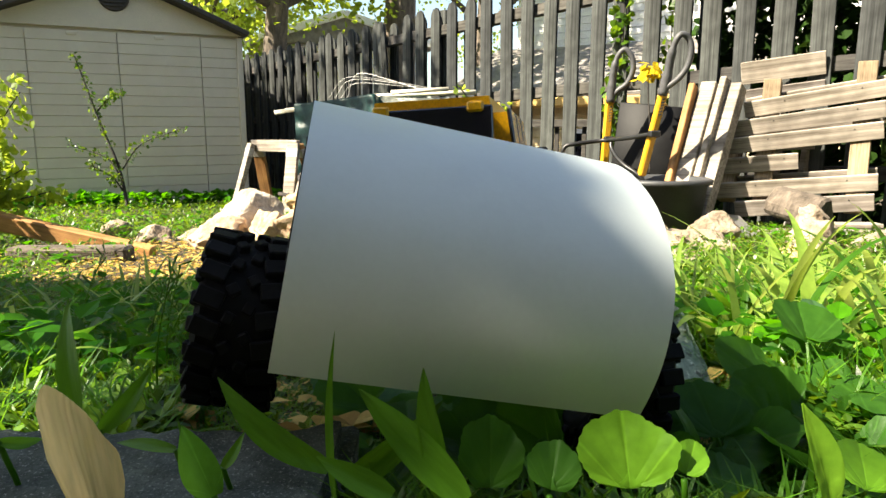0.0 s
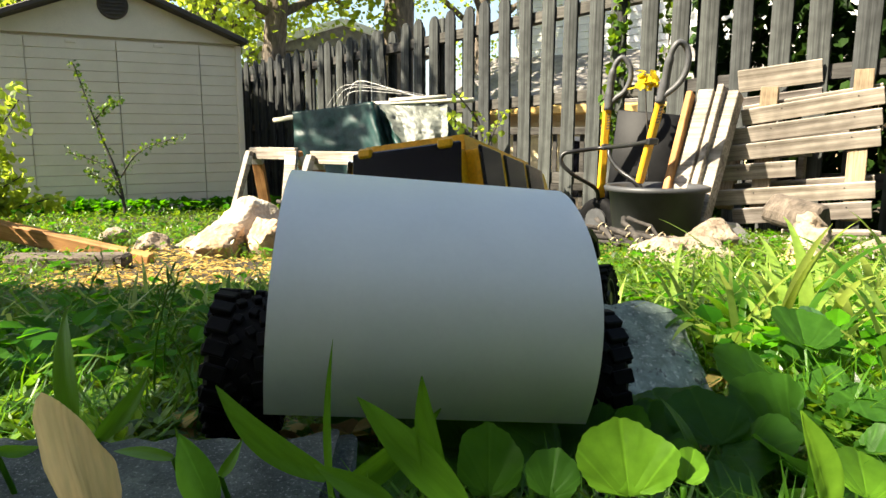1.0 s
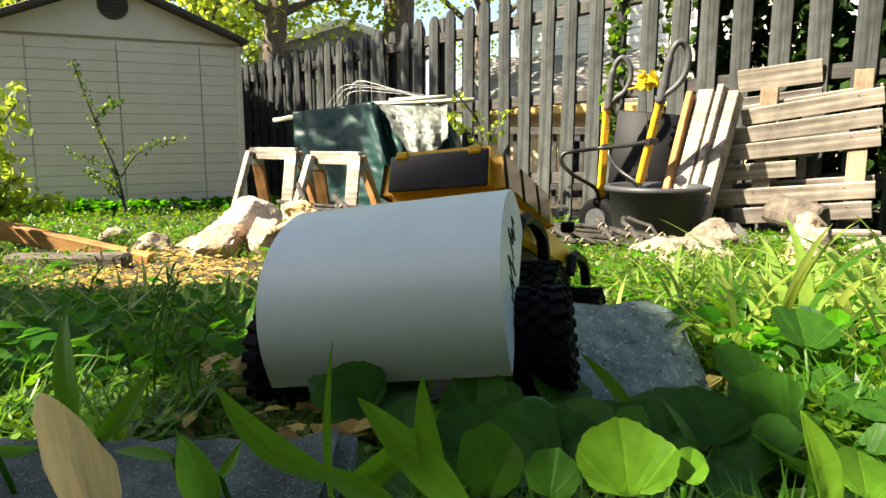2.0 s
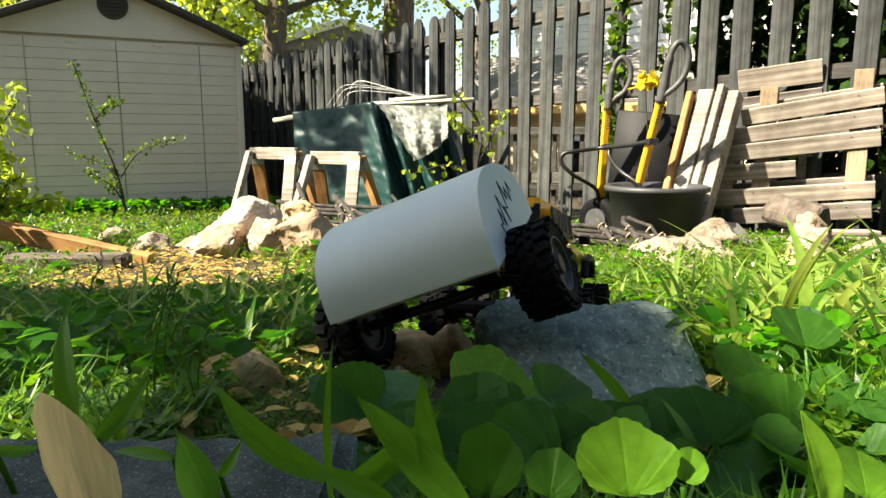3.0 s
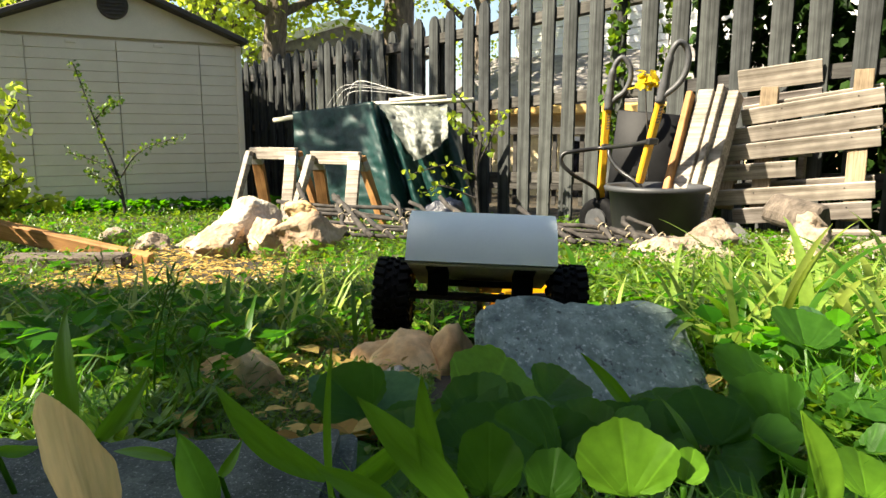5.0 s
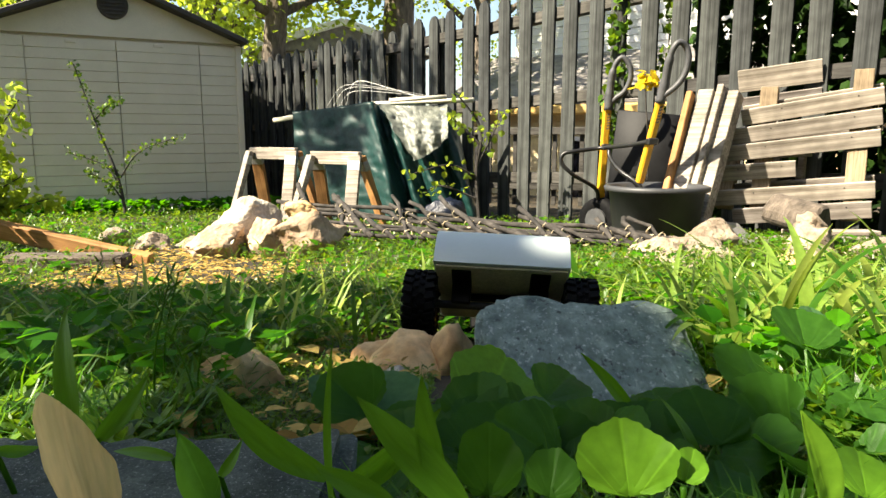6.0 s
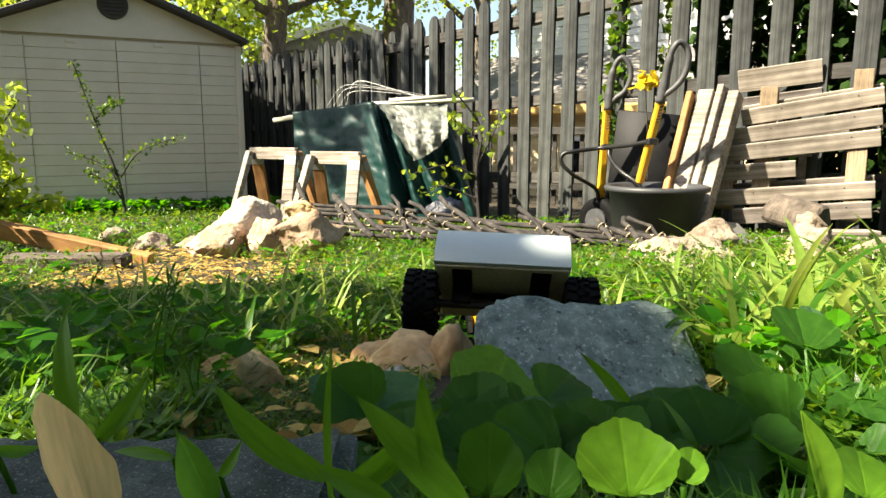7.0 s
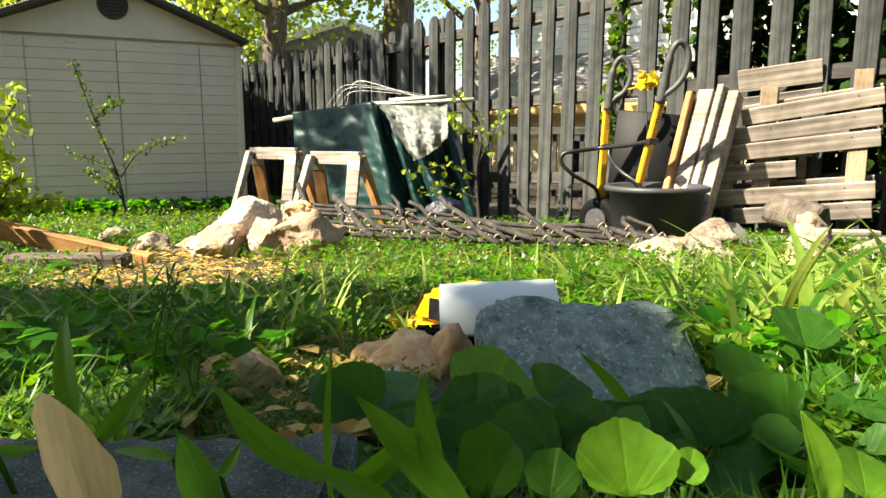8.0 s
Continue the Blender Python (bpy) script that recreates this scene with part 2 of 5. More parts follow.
def prism_bm(profile, depth, axis="x", bevel=0.0, centre=True):
    """A profile of 2D points pushed out along an axis."""
    bm = bmesh.new()
    lo = -depth / 2 if centre else 0
    put = {"x": lambda a, b, c: (c, a, b), "y": lambda a, b, c: (a, c, b), "z": lambda a, b, c: (a, b, c)}[axis]
    r = [[bm.verts.new(put(a, b, c)) for a, b in profile] for c in (lo, lo + depth)]
    n = len(profile)
    for k in range(n):
        bm.faces.new((r[0][k], r[0][(k + 1) % n], r[1][(k + 1) % n], r[1][k]))
    bm.faces.new(r[0][::-1])
    bm.faces.new(r[1])
    bmesh.ops.recalc_face_normals(bm, faces=bm.faces[:])
    if bevel:
        bmesh.ops.bevel(bm, geom=bm.edges[:], offset=bevel, segments=1, affect="EDGES")
    return bm


def rock_bm(sx, sy, sz, seed, rough=0.25, sub=4):
    """A weathered stone: flat-broken faces, cracks and a flattened underside."""
    bm = bmesh.new()
    bmesh.ops.create_icosphere(bm, subdivisions=sub, radius=1)
    rnd = random.Random(seed)
    cuts = [(Vector((rnd.uniform(-1, 1), rnd.uniform(-1, 1), rnd.uniform(-0.6, 1))).normalized(), rnd.uniform(0.58, 0.86)) for _ in range(15)]
    off = Vector((seed * 3.7, seed * 1.3, seed * 0.7))
    for v in bm.verts:
        p = v.co.copy()
        for n, d in cuts:
            k = p.dot(n) - d
            if k > 0:
                p -= n * k * 0.95
        p *= 1 + rough * noise.noise(p * 1.7 + off) + rough * 0.4 * noise.noise(p * 5 + off) + rough * 0.25 * abs(noise.noise(p * 9 + off)) + rough * 0.2 * noise.noise(p * 17 + off)
        if p.z < -0.5:
            p.z = -0.5 + (p.z + 0.5) * 0.2
        v.co = (p.x * sx, p.y * sy, p.z * sz)
    return bm


GROUND_Y = [-40, -2, 0, 0.4, 0.8, 2, 3.6, 5.8, 7.3, 9.3, 14, 60]
GROUND_Z = [0.2, 0.1, 0.085, 0.05, -0.02, -0.2, -0.33, -0.47, -0.52, -0.70, -0.8, -0.8]


def ground_z(x, y):
    base = float(np.interp(y, GROUND_Y, GROUND_Z))
    base -= 0.15 * math.exp(-((x - 0.1) / 0.22) ** 2 - ((y - 1.2) / 0.22) ** 2)
    k = min(1.0, max(0.0, abs(y) / 3))
    return base + 0.035 * k * noise.noise(Vector((x * 0.9, y * 0.9, 3.1))) + 0.006 * noise.noise(Vector((x * 7, y * 7, 1.7)))


def on(x, y, dz=0.0, **turn):
    return pose(x, y, ground_z(x, y) + dz, turn.get("rx", 0), turn.get("ry", 0), turn.get("rz", 0))

# ---- the ground ----


def build_ground():
    xs = np.concatenate([-np.geomspace(1.5, 60, 26)[::-1], np.linspace(-1.45, 1.45, 60), np.geomspace(1.5, 60, 26)])
    ys = np.concatenate([-np.geomspace(0.1, 40, 14)[::-1], np.linspace(0, 3, 80), np.linspace(3.1, 10, 50), np.geomspace(10.5, 90, 16)])
    verts = [(x, y, ground_z(x, y)) for y in ys for x in xs]
    w = len(xs)
    faces = [(j * w + i, j * w + i + 1, (j + 1) * w + i + 1, (j + 1) * w + i) for j in range(len(ys) - 1) for i in range(w - 1)]
    me = bpy.data.meshes.new("ground")
    me.from_pydata(verts, [], faces)
    for p in me.polygons:
        p.use_smooth = True
    tagged(part("ground", me, "soil"), "dark garden soil with litter under weeds", "ground", kind="structure")


build_ground()

# ---- shed ----
SHED = pose(-3.13, 6.75, -0.55, 0, 0, 27.9)


def build_shed():
    shed = thing("shed", "beige plastic garden shed with lapped siding panels and double doors", "shed", SHED)
    half, eave, apex, deep = 1.17, 1.72, 2.2, 2.4
    part("wall", prism_bm([(-half, 0), (half, 0), (half, eave), (0, apex), (-half, eave)], deep, "y", centre=False), "shed", shed, m=pose(0, 0.03, 0))
    course = 0.098

    def panel(width, rows):
        prof = [(0.03, 0)]
        for k in range(rows):
            z = k * course
            prof += [(-0.003, z), (-0.0085, z + 0.003), (-0.006, z + course - 0.003), (0.0, z + course - 0.0015)]
        prof.append((0.03, rows * course))
        return prism_bm(prof, width, "x")
    for x0, x1, name in ((-half + 0.06, -0.762, "side_panel"), (-0.755, -0.004, "door"), (0.004, 0.755, "door"), (0.762, half - 0.06, "side_panel")):
        p = part(name, panel(x1 - x0, 17), "shed", shed, m=pose((x0 + x1) / 2, 0, 0.04))
        if name == "door":
            part("hinge_cap", box_bm(0.09, 0.012, 0.03, (0, -0.012, 17 * course - 0.03), 0.004), "shed", p)
    for s in (-1, 1):
        part("corner_post", box_bm(0.06, 0.09, eave, (s * (half - 0.028), 0.02, eave / 2), 0.012, 2), "shed", shed)
    part("gable", prism_bm([(-half, 1.735), (half, 1.735), (0, apex + 0.0)], 0.03, "y"), "shed", shed, m=pose(0, 0.004, 0))
    vent = bmesh.new()
    bmesh.ops.create_cone(vent, cap_ends=True, segments=36, radius1=0.14, radius2=0.125, depth=0.03, matrix=pose(0, -0.02, 2.03, 90))
    v = part("vent", vent, "shed_dark", shed, "round dark brown louvred vent")
    for k in range(6):
        z = 2.03 - 0.085 + k * 0.034
        w = 2 * math.sqrt(0.115 ** 2 - (z - 2.03) ** 2)
        part("louvre", box_bm(w, 0.02, 0.016, (0, -0.04, z), 0.003), "shed_dark", v)
    for s in (-1, 1):
        a = math.atan2(apex - eave, half)
        L = math.hypot(half, apex - eave) + 0.05
        roof = box_bm(L, deep + 0.3, 0.05, (L / 2, deep / 2 - 0.02, 0.0), 0.008)
        part("roof", roof, "shed_dark", shed, "dark brown roof panel", m=pose(0, 0, apex + 0.045) @ pose(0, 0, 0, 0, 0, 0 if s > 0 else 180) @ pose(0, 0 if s > 0 else -deep + 0.04, 0, 0, math.degrees(a), 0))


build_shed()

# ---- fence ----
STEP = 0.215
FENCE = pose(0.377, 5.83, 0, 0, 0, -48.1)


def fence_xy(n, off=0.0):
    p = FENCE @ Vector((n * STEP, off, 0))
    return p.x, p.y


def fence_top(n):
    return 1.33 + 0.0074 * n


def build_fence():
    fence = thing("fence", "weathered grey wooden picket fence with rounded tops", "fence", FENCE, kind="structure")
    rnd = random.Random(4)

    def picket(h):
        w = 0.118
        prof = [(-w / 2, 0), (w / 2, 0), (w / 2, h - 0.075), (w * 0.42, h - 0.04), (w * 0.25, h - 0.01), (0.01, h), (-w * 0.25, h - 0.012), (-w * 0.43, h - 0.045), (-w / 2, h - 0.08)]
        return mesh_of(prism_bm(prof, 0.02, "y"), "picket")
    meshes = [picket(1.84 + 0.015 * k) for k in range(4)]
    for n in range(-25, 24):
        x, y = fence_xy(n)
        me = rnd.choice(meshes)
        h = max(v.co.z for v in me.vertices)
        lean = rnd.uniform(-0.7, 0.7)
        if n == -6:
            lean = -5
        part("picket", me, "fence", fence, m=pose(n * STEP + rnd.uniform(-0.01, 0.01), -0.03 + rnd.uniform(-0.004, 0.004), fence_top(n) - h + rnd.uniform(-0.012, 0.012), rnd.uniform(-0.4, 0.4), lean, 0))
    for n in list(range(-25, -1)):
        me = rnd.choice(meshes)
        h = max(v.co.z for v in me.vertices)
        part("picket", me, "fence", fence, m=pose((n + 0.5) * STEP + rnd.uniform(-0.008, 0.008), 0.075, fence_top(n) - h - 0.02 + rnd.uniform(-0.012, 0.012), 0, rnd.uniform(-0.6, 0.6), 0))
    for a, b in ((-25.5, -14), (-14, -3), (-3, 8), (8, 23)):
        for dz in (-0.2, -0.82, -1.42):
            L = (b - a) * STEP - 0.01
            tilt = -math.degrees(math.atan2(0.0074 * (b - a), L))
            part("rail", box_bm(L, 0.075, 0.085, (0, 0, 0), 0.004), "rail", fence, m=pose((a + b) / 2 * STEP, 0.022, fence_top((a + b) / 2) + dz, 0, tilt, 0))
    for n in (-25.4, -14, -3.2, 8.5, 20):
        part("post", box_bm(0.09, 0.09, 1.95, (0, 0, 0), 0.006), "fence", fence, m=pose(n * STEP, 0.125, fence_top(n) - 0.98))


build_fence()

# ---- paving blocks and stones near the path ----


def block_bm(w, d, h, seed, taper=0.0, chip=0.006):
    bm = box_bm(w, d, h)
    bmesh.ops.bevel(bm, geom=[e for e in bm.edges if abs(e.verts[0].co.z - e.verts[1].co.z) > h * 0.5], offset=0.05 if taper else 0.012, segments=4, affect="EDGES", profile=0.5)
    bmesh.ops.bevel(bm, geom=[e for e in bm.edges if e.verts[0].co.z > 0 and e.verts[1].co.z > 0], offset=0.008, segments=2, affect="EDGES")
    bmesh.ops.triangulate(bm, faces=bm.faces[:])
    for _ in range(6):
        long = [e for e in bm.edges if e.calc_length() > 0.014]
        if not long:
            break
        bmesh.ops.subdivide_edges(bm, edges=long, cuts=1)
        bmesh.ops.triangulate(bm, faces=[f for f in bm.faces if len(f.verts) > 3])
    bm.normal_update()
    off = Vector((seed, seed * 2.1, 0))
    for v in bm.verts:
        n = noise.noise(v.co * 22 + off) * chip + noise.noise(v.co * 70 + off) * chip * 0.6
        edge = max(0.0, noise.noise(v.co * 14 + off) - 0.05) * 0.035 if v.co.z > h / 2 - 0.02 and (abs(v.co.x) > w / 2 - 0.02 or abs(v.co.y) > d / 2 - 0.02) else 0
        v.co += v.normal * n - Vector((v.co.x / w, v.co.y / d, 0.6)) * edge
        v.co.x *= 1 + taper * v.co.y / d
    return bm


def build_blocks():
    slab = part("paving_stone", block_bm(0.206, 0.36, 0.075, 5, taper=0.12, chip=0.002), "concrete", smooth=True, m=pose(0.127, 0.575, 0.011, 8.8, 0, -7))
    tagged(slab, "grey rough concrete paving stone tilted among weeds", "paving stone", group="paving stones")
    front = part("paving_stone", block_bm(0.36, 0.16, 0.07, 9, chip=0.002), "concrete_shaded", smooth=True, m=pose(-0.222, 0.255, 0.068, 2, 0.5, 2))
    tagged(front, "concrete edging block in shade-darkened grey, half covered by leaves", "paving stone", group="paving stones")
    for k, (x, y, s, z, mat) in enumerate(((-0.190, 0.60, (0.044, 0.04, 0.040), 0.026, "rock_orange"), (-0.040, 0.72, (0.052, 0.045, 0.040), 0.002, "rock_orange"),
                                           (-0.045, 0.655, (0.042, 0.03, 0.026), 0.0, "rock_pale"), (0.004, 0.735, (0.035, 0.035, 0.042), 0.006, "rock_orange"), (-0.075, 0.74, (0.03, 0.03, 0.032), -0.004, "rock_orange"))):
        r = part("rock", rock_bm(*s, 20 + k, 0.16, 4), mat, smooth=True, m=pose(x, y, z, 0, 0, 40 * k))
        tagged(r, "small orange-tan broken stone lying in grass", "rock", group="small stones by the block")


build_blocks()

# ---- the model jeep and its trailer ----
TYRE_R, TYRE_W, TRACK, BASE = 0.044, 0.042, 0.212, 0.27
TIP = Vector((0, 0.215, 0.0))


def tyre_bm():
    """The carcass of a crawler tyre about the x axis."""
    bm = bmesh.new()
    prof = [(-0.46, 0.6), (-0.5, 0.74), (-0.49, 0.86), (-0.42, 0.93), (-0.25, 0.955), (0.25, 0.955), (0.42, 0.93), (0.49, 0.86), (0.5, 0.74), (0.46, 0.6)]
    seg = 44
    rings = [[bm.verts.new((a * TYRE_W, r * TYRE_R * math.cos(t), r * TYRE_R * math.sin(t))) for a, r in prof] for t in (2 * math.pi * k / seg for k in range(seg))]
    for i in range(seg):
        p, q = rings[i], rings[(i + 1) % seg]
        for k in range(len(prof)):
            bm.faces.new((p[k], q[k], q[(k + 1) % len(prof)], p[(k + 1) % len(prof)]))
    bmesh.ops.recalc_face_normals(bm, faces=bm.faces[:])
    return bm


def tread_rows():
    """Shape and pose of each tread block round the tyre."""
    rows = []
    for k in range(20):
        a = 18 * k
        for s in (-1, 1):
            turn = a + (9 if s > 0 else 0)
            rows.append((0, turn, s * 0.34, 0.985, 0, 14 * s))
            rows.append((1, turn, s * 0.485, 0.86, 24 * s, 0))
        for off in (-0.1, 0.1):
            rows.append((2, a + (4 if off > 0 else 11), off, 0.985, 0, 35 if k % 2 else -20))
    return [(n, pose(0, 0, 0, a) @ pose(off * TYRE_W, 0, TYRE_R * r, 0, lean, tw)) for n, a, off, r, lean, tw in rows]


def rim_bm():
    bm = bmesh.new()
    prof = [(-0.45, 0.0), (-0.45, 0.2), (-0.36, 0.24), (-0.36, 0.5), (-0.46, 0.56), (-0.46, 0.62), (0.46, 0.62), (0.46, 0.56), (0.36, 0.5), (0.36, 0.24), (0.45, 0.2), (0.45, 0.0)]
    seg = 24
    rings = [[bm.verts.new((a * TYRE_W, r * TYRE_R * math.cos(t), r * TYRE_R * math.sin(t))) for a, r in prof] for t in (2 * math.pi * k / seg for k in range(seg))]
    for i in range(seg):
        p, q = rings[i], rings[(i + 1) % seg]
        for k in range(len(prof) - 1):
            bm.faces.new((p[k], q[k], q[k + 1], p[k + 1]))
    bmesh.ops.remove_doubles(bm, verts=bm.verts[:], dist=1e-6)
    bmesh.ops.recalc_face_normals(bm, faces=bm.faces[:])
    return bm


TYRE, RIM = mesh_of(tyre_bm(), "wheel"), mesh_of(rim_bm(), "rim")
BLOCKS = [mesh_of(box_bm(TYRE_W * w, TYRE_R * d, TYRE_R * 0.11, (0, 0, 0), 0.0007), "tread_block") for w, d in ((0.31, 0.2), (0.1, 0.16), (0.13, 0.13))]


def wheel_on(parent, x, y):
    w = part("wheel", TYRE, "rubber", parent, "black knobbly rubber tyre on a black rim", m=pose(x, y, TYRE_R))
    part("rim", RIM, "black_steel", w)
    for n, m in tread_rows():
        part("tread_block", BLOCKS[n], "rubber", w, m=m)
    return w


DRUM_W = 0.177


def drum_profile():
    pts = [(-0.064, 0.076), (-0.0625, 0.09), (-0.0590, 0.105), (-0.0530, 0.118), (-0.044, 0.130), (-0.032, 0.140), (-0.015, 0.1475), (0.01, 0.152),
           (0.04, 0.150), (0.07, 0.142), (0.094, 0.128), (0.108, 0.108), (0.113, 0.09), (0.112, 0.076)]
    c = curve_pts([(0, a, b) for a, b in pts], 4)
    return [(p.y, p.z) for p in c]


def build_trailer():
    tr = thing("model_trailer", "teardrop model trailer of curled white card on knobbly tyres", "toy trailer")
    prof = drum_profile()
    skin = part("body_shell", prism_bm(prof, DRUM_W, "x"), "paper", tr, "smooth pale card shell with black marker lines")
    for p in skin.data.polygons:
        p.use_smooth = abs(p.normal.x) < 0.5 and p.normal.z > -0.9
    skin.data.set_sharp_from_angle(angle=radians(35))
    part("floor_board", box_bm(DRUM_W - 0.006, 0.165, 0.003, (0, 0.024, 0.0735), 0.0006), "paper_in", tr, "cream card underside")
    for s in (-1, 1):
        part("bracket", join(box_bm(0.026, 0.045, 0.004, (s * 0.052, -0.028, 0.0715), 0.001), box_bm(0.026, 0.012, 0.03, (s * 0.052, -0.004, 0.058), 0.002)), "black_plastic", tr, "black axle bracket")
    part("axle", tube_bm([(-TRACK / 2, 0, TYRE_R), (TRACK / 2, 0, TYRE_R)], 0.0055, 10), "black_steel", tr)
    part("cross_bar", box_bm(0.13, 0.012, 0.008, (0, 0.012, 0.062), 0.002), "black_plastic", tr)
    part("deck", box_bm(0.06, 0.10, 0.004, (0, 0.066, 0.066), 0.001), "tan_plastic", tr, "tan wooden deck plate")
    part("tongue", tube_bm(curve_pts([(0, 0.02, 0.062), (0, 0.11, 0.058), (0, 0.17, 0.028), TIP], 4), 0.005, 8), "black_steel", tr)
    zig = [(0.000, 0.093), (-0.004, 0.104), (0.003, 0.101), (0.004, 0.116), (0.013, 0.097), (0.014, 0.128), (0.024, 0.110), (0.03, 0.096), (0.026, 0.113),
           (0.036, 0.108), (0.036, 0.137), (0.046, 0.115), (0.05, 0.127), (0.058, 0.11), (0.063, 0.13), (0.07, 0.118)]
    for s in (-1, 1):
        part("scribble", tube_bm([(s * (DRUM_W / 2 + 0.0002), a - 0.005, b - 0.004) for a, b in zig], 0.0007, 5), "ink", skin, "black marker zigzag")
    return tr, [wheel_on(tr, -TRACK / 2, 0), wheel_on(tr, TRACK / 2, 0)]


def loft_bm(low, high, bevel=0.01, seg=3):
    bm = bmesh.new()
    va, vb = [bm.verts.new(p) for p in low], [bm.verts.new(p) for p in high]
    n = len(low)
    for k in range(n):
        bm.faces.new((va[k], va[(k + 1) % n], vb[(k + 1) % n], vb[k]))
    bm.faces.new(va[::-1])
    bm.faces.new(vb)
    bmesh.ops.bevel(bm, geom=bm.edges[:], offset=bevel, segments=seg, affect="EDGES")
    return bm


def build_jeep():
    jeep = thing("model_jeep", "glossy yellow radio-controlled jeep with dark windows", "toy car")
    body = part("body_shell", prism_bm([(-0.07, 0.084), (0.31, 0.084), (0.315, 0.10), (0.305, 0.118), (0.19, 0.126), (-0.07, 0.126)], 0.165, "x", 0.006), "yellow_shell", jeep)
    part("hardtop", loft_bm([(-0.08, -0.07, 0.122), (0.08, -0.07, 0.122), (0.08, 0.20, 0.122), (-0.08, 0.20, 0.122)],
                            [(-0.072, -0.065, 0.19), (0.072, -0.065, 0.19), (0.072, 0.165, 0.19), (-0.072, 0.165, 0.19)], 0.016, 4), "yellow_shell", jeep, "yellow roof and window frames")
    part("rear_window", box_bm(0.122, 0.044, 0.004, (0, 0, 0), 0.0015), "dark_glass", jeep, "dark tinted rear window", m=pose(0, -0.0685, 0.158, 90 - 4.2))
    part("windscreen", box_bm(0.126, 0.05, 0.004, (0, 0, 0), 0.0015), "dark_glass", jeep, m=pose(0, 0.1835, 0.156, -63))
    for s in (-1, 1):
        part("window_clip", box_bm(0.016, 0.006, 0.010, (s * 0.045, -0.069, 0.179), 0.002), "yellow_shell", jeep)
        part("tail_light", box_bm(0.014, 0.006, 0.022, (s * 0.07, -0.071, 0.112), 0.002), "red_lens", jeep, "red tail light")
        for y, w in ((-0.028, 0.055), (0.042, 0.06), (0.112, 0.055)):
            part("side_window", box_bm(0.004, w, 0.042, (0, 0, 0), 0.0015), "dark_glass", jeep, m=pose(s * 0.0768, y, 0.156, 0, -s * 6.7, 0))
        for y in (0.0, BASE):
            arch = [(y - 0.062, 0.074), (y - 0.05, 0.098), (y - 0.02, 0.108), (y + 0.02, 0.108), (y + 0.05, 0.098), (y + 0.062, 0.074)]
            part("fender", tube_bm([(s * 0.092, a, b) for a, b in arch], 0.008, 6), "black_plastic", jeep)
            part("shock_absorber", tube_bm([(s * 0.058, y, 0.045), (s * 0.05, y + 0.018, 0.09)], 0.007, 8), "black_steel", jeep)
        part("frame_rail", box_bm(0.010, 0.38, 0.02, (s * 0.032, 0.125, 0.055), 0.002), "black_plastic", jeep)
        part("headlight", tube_bm([(s * 0.055, 0.306, 0.098), (s * 0.055, 0.319, 0.098)], 0.012, 14), "steel", jeep, "round clear headlight")
        part("mirror", box_bm(0.02, 0.008, 0.016, (s * 0.094, 0.185, 0.138), 0.003), "black_plastic", jeep)
    for k in range(7):
        part("grille_bar", box_bm(0.005, 0.004, 0.026, (-0.027 + 0.009 * k, 0.315, 0.098), 0.001), "black_plastic", jeep)
    part("chassis_skirt", box_bm(0.15, 0.36, 0.022, (0, 0.12, 0.073), 0.004), "black_plastic", jeep, "black chassis side")
    for y, n in ((-0.085, "rear_bumper"), (0.335, "front_bumper")):
        part(n, box_bm(0.15, 0.02, 0.018, (0, y, 0.062), 0.005), "black_plastic", jeep)
    part("hitch", tube_bm([(0, -0.09, 0.055), (0, -0.125, 0.055)], 0.005, 8), "black_steel", jeep)
    for y in (0.0, BASE):
        part("axle", join(tube_bm([(-TRACK / 2, y, TYRE_R), (TRACK / 2, y, TYRE_R)], 0.007, 10), box_bm(0.03, 0.034, 0.034, (0.012, y, TYRE_R), 0.008, 2)), "black_steel", jeep)
    for ob in jeep.children:
        if ob.name.split(".")[0] not in ("axle", "shock_absorber", "frame_rail", "hitch", "rear_bumper"):
            ob.location.z += 0.028
    return jeep, [wheel_on(jeep, s * TRACK / 2, y) for y in (0, BASE) for s in (-1, 1)]


trailer, trailer_wheels = build_trailer()
jeep, jeep_wheels = build_jeep()

# ---- yard things ----


def bar_between(a, b, w, d, bevel=0.003):
    """A squared bar from a to b, its length along local z, and its pose."""
    a, b = Vector(a), Vector(b)
    v = b - a
    return box_bm(w, d, v.length, (0, 0, 0), bevel), Matrix.Translation((a + b) / 2) @ v.to_track_quat("Z", "Y").to_matrix().to_4x4()


def bar(name, a, b, w, d, mat, parent, label="", bevel=0.003):
    bm, m = bar_between(a, b, w, d, bevel)
    return part(name, bm, mat, parent, label, m)


def build_sawhorse(x, y, rz, width, height, label):
    h = thing("sawhorse", label, "sawhorse", on(x, y, 0, rz=rz), group="sawhorses by the tarp")
    part("top_beam", box_bm(width, 0.04, 0.09, (0, 0, height - 0.045), 0.004), "pallet", h)
    for s in (-1, 1):
        for f in (-1, 1):
            leg = bar("leg", (s * (width / 2 - 0.02), f * 0.03, height - 0.03), (s * (width / 2 + 0.05), f * 0.2, 0.0), 0.085, 0.038, "pallet" if f < 0 else "cedar", h)
            part("bracket", box_bm(0.088, 0.042, 0.07, (0, 0, 0), 0.003), "steel", leg, "galvanised steel bracket", m=pose(0, 0, -0.5 * height + 0.07))
    return h


build_sawhorse(-1.28, 5.20, -32, 0.48, 0.60, "weathered timber sawhorse with galvanised leg brackets")
build_sawhorse(-0.75, 4.80, -32, 0.44, 0.55, "smaller timber sawhorse with galvanised leg brackets")


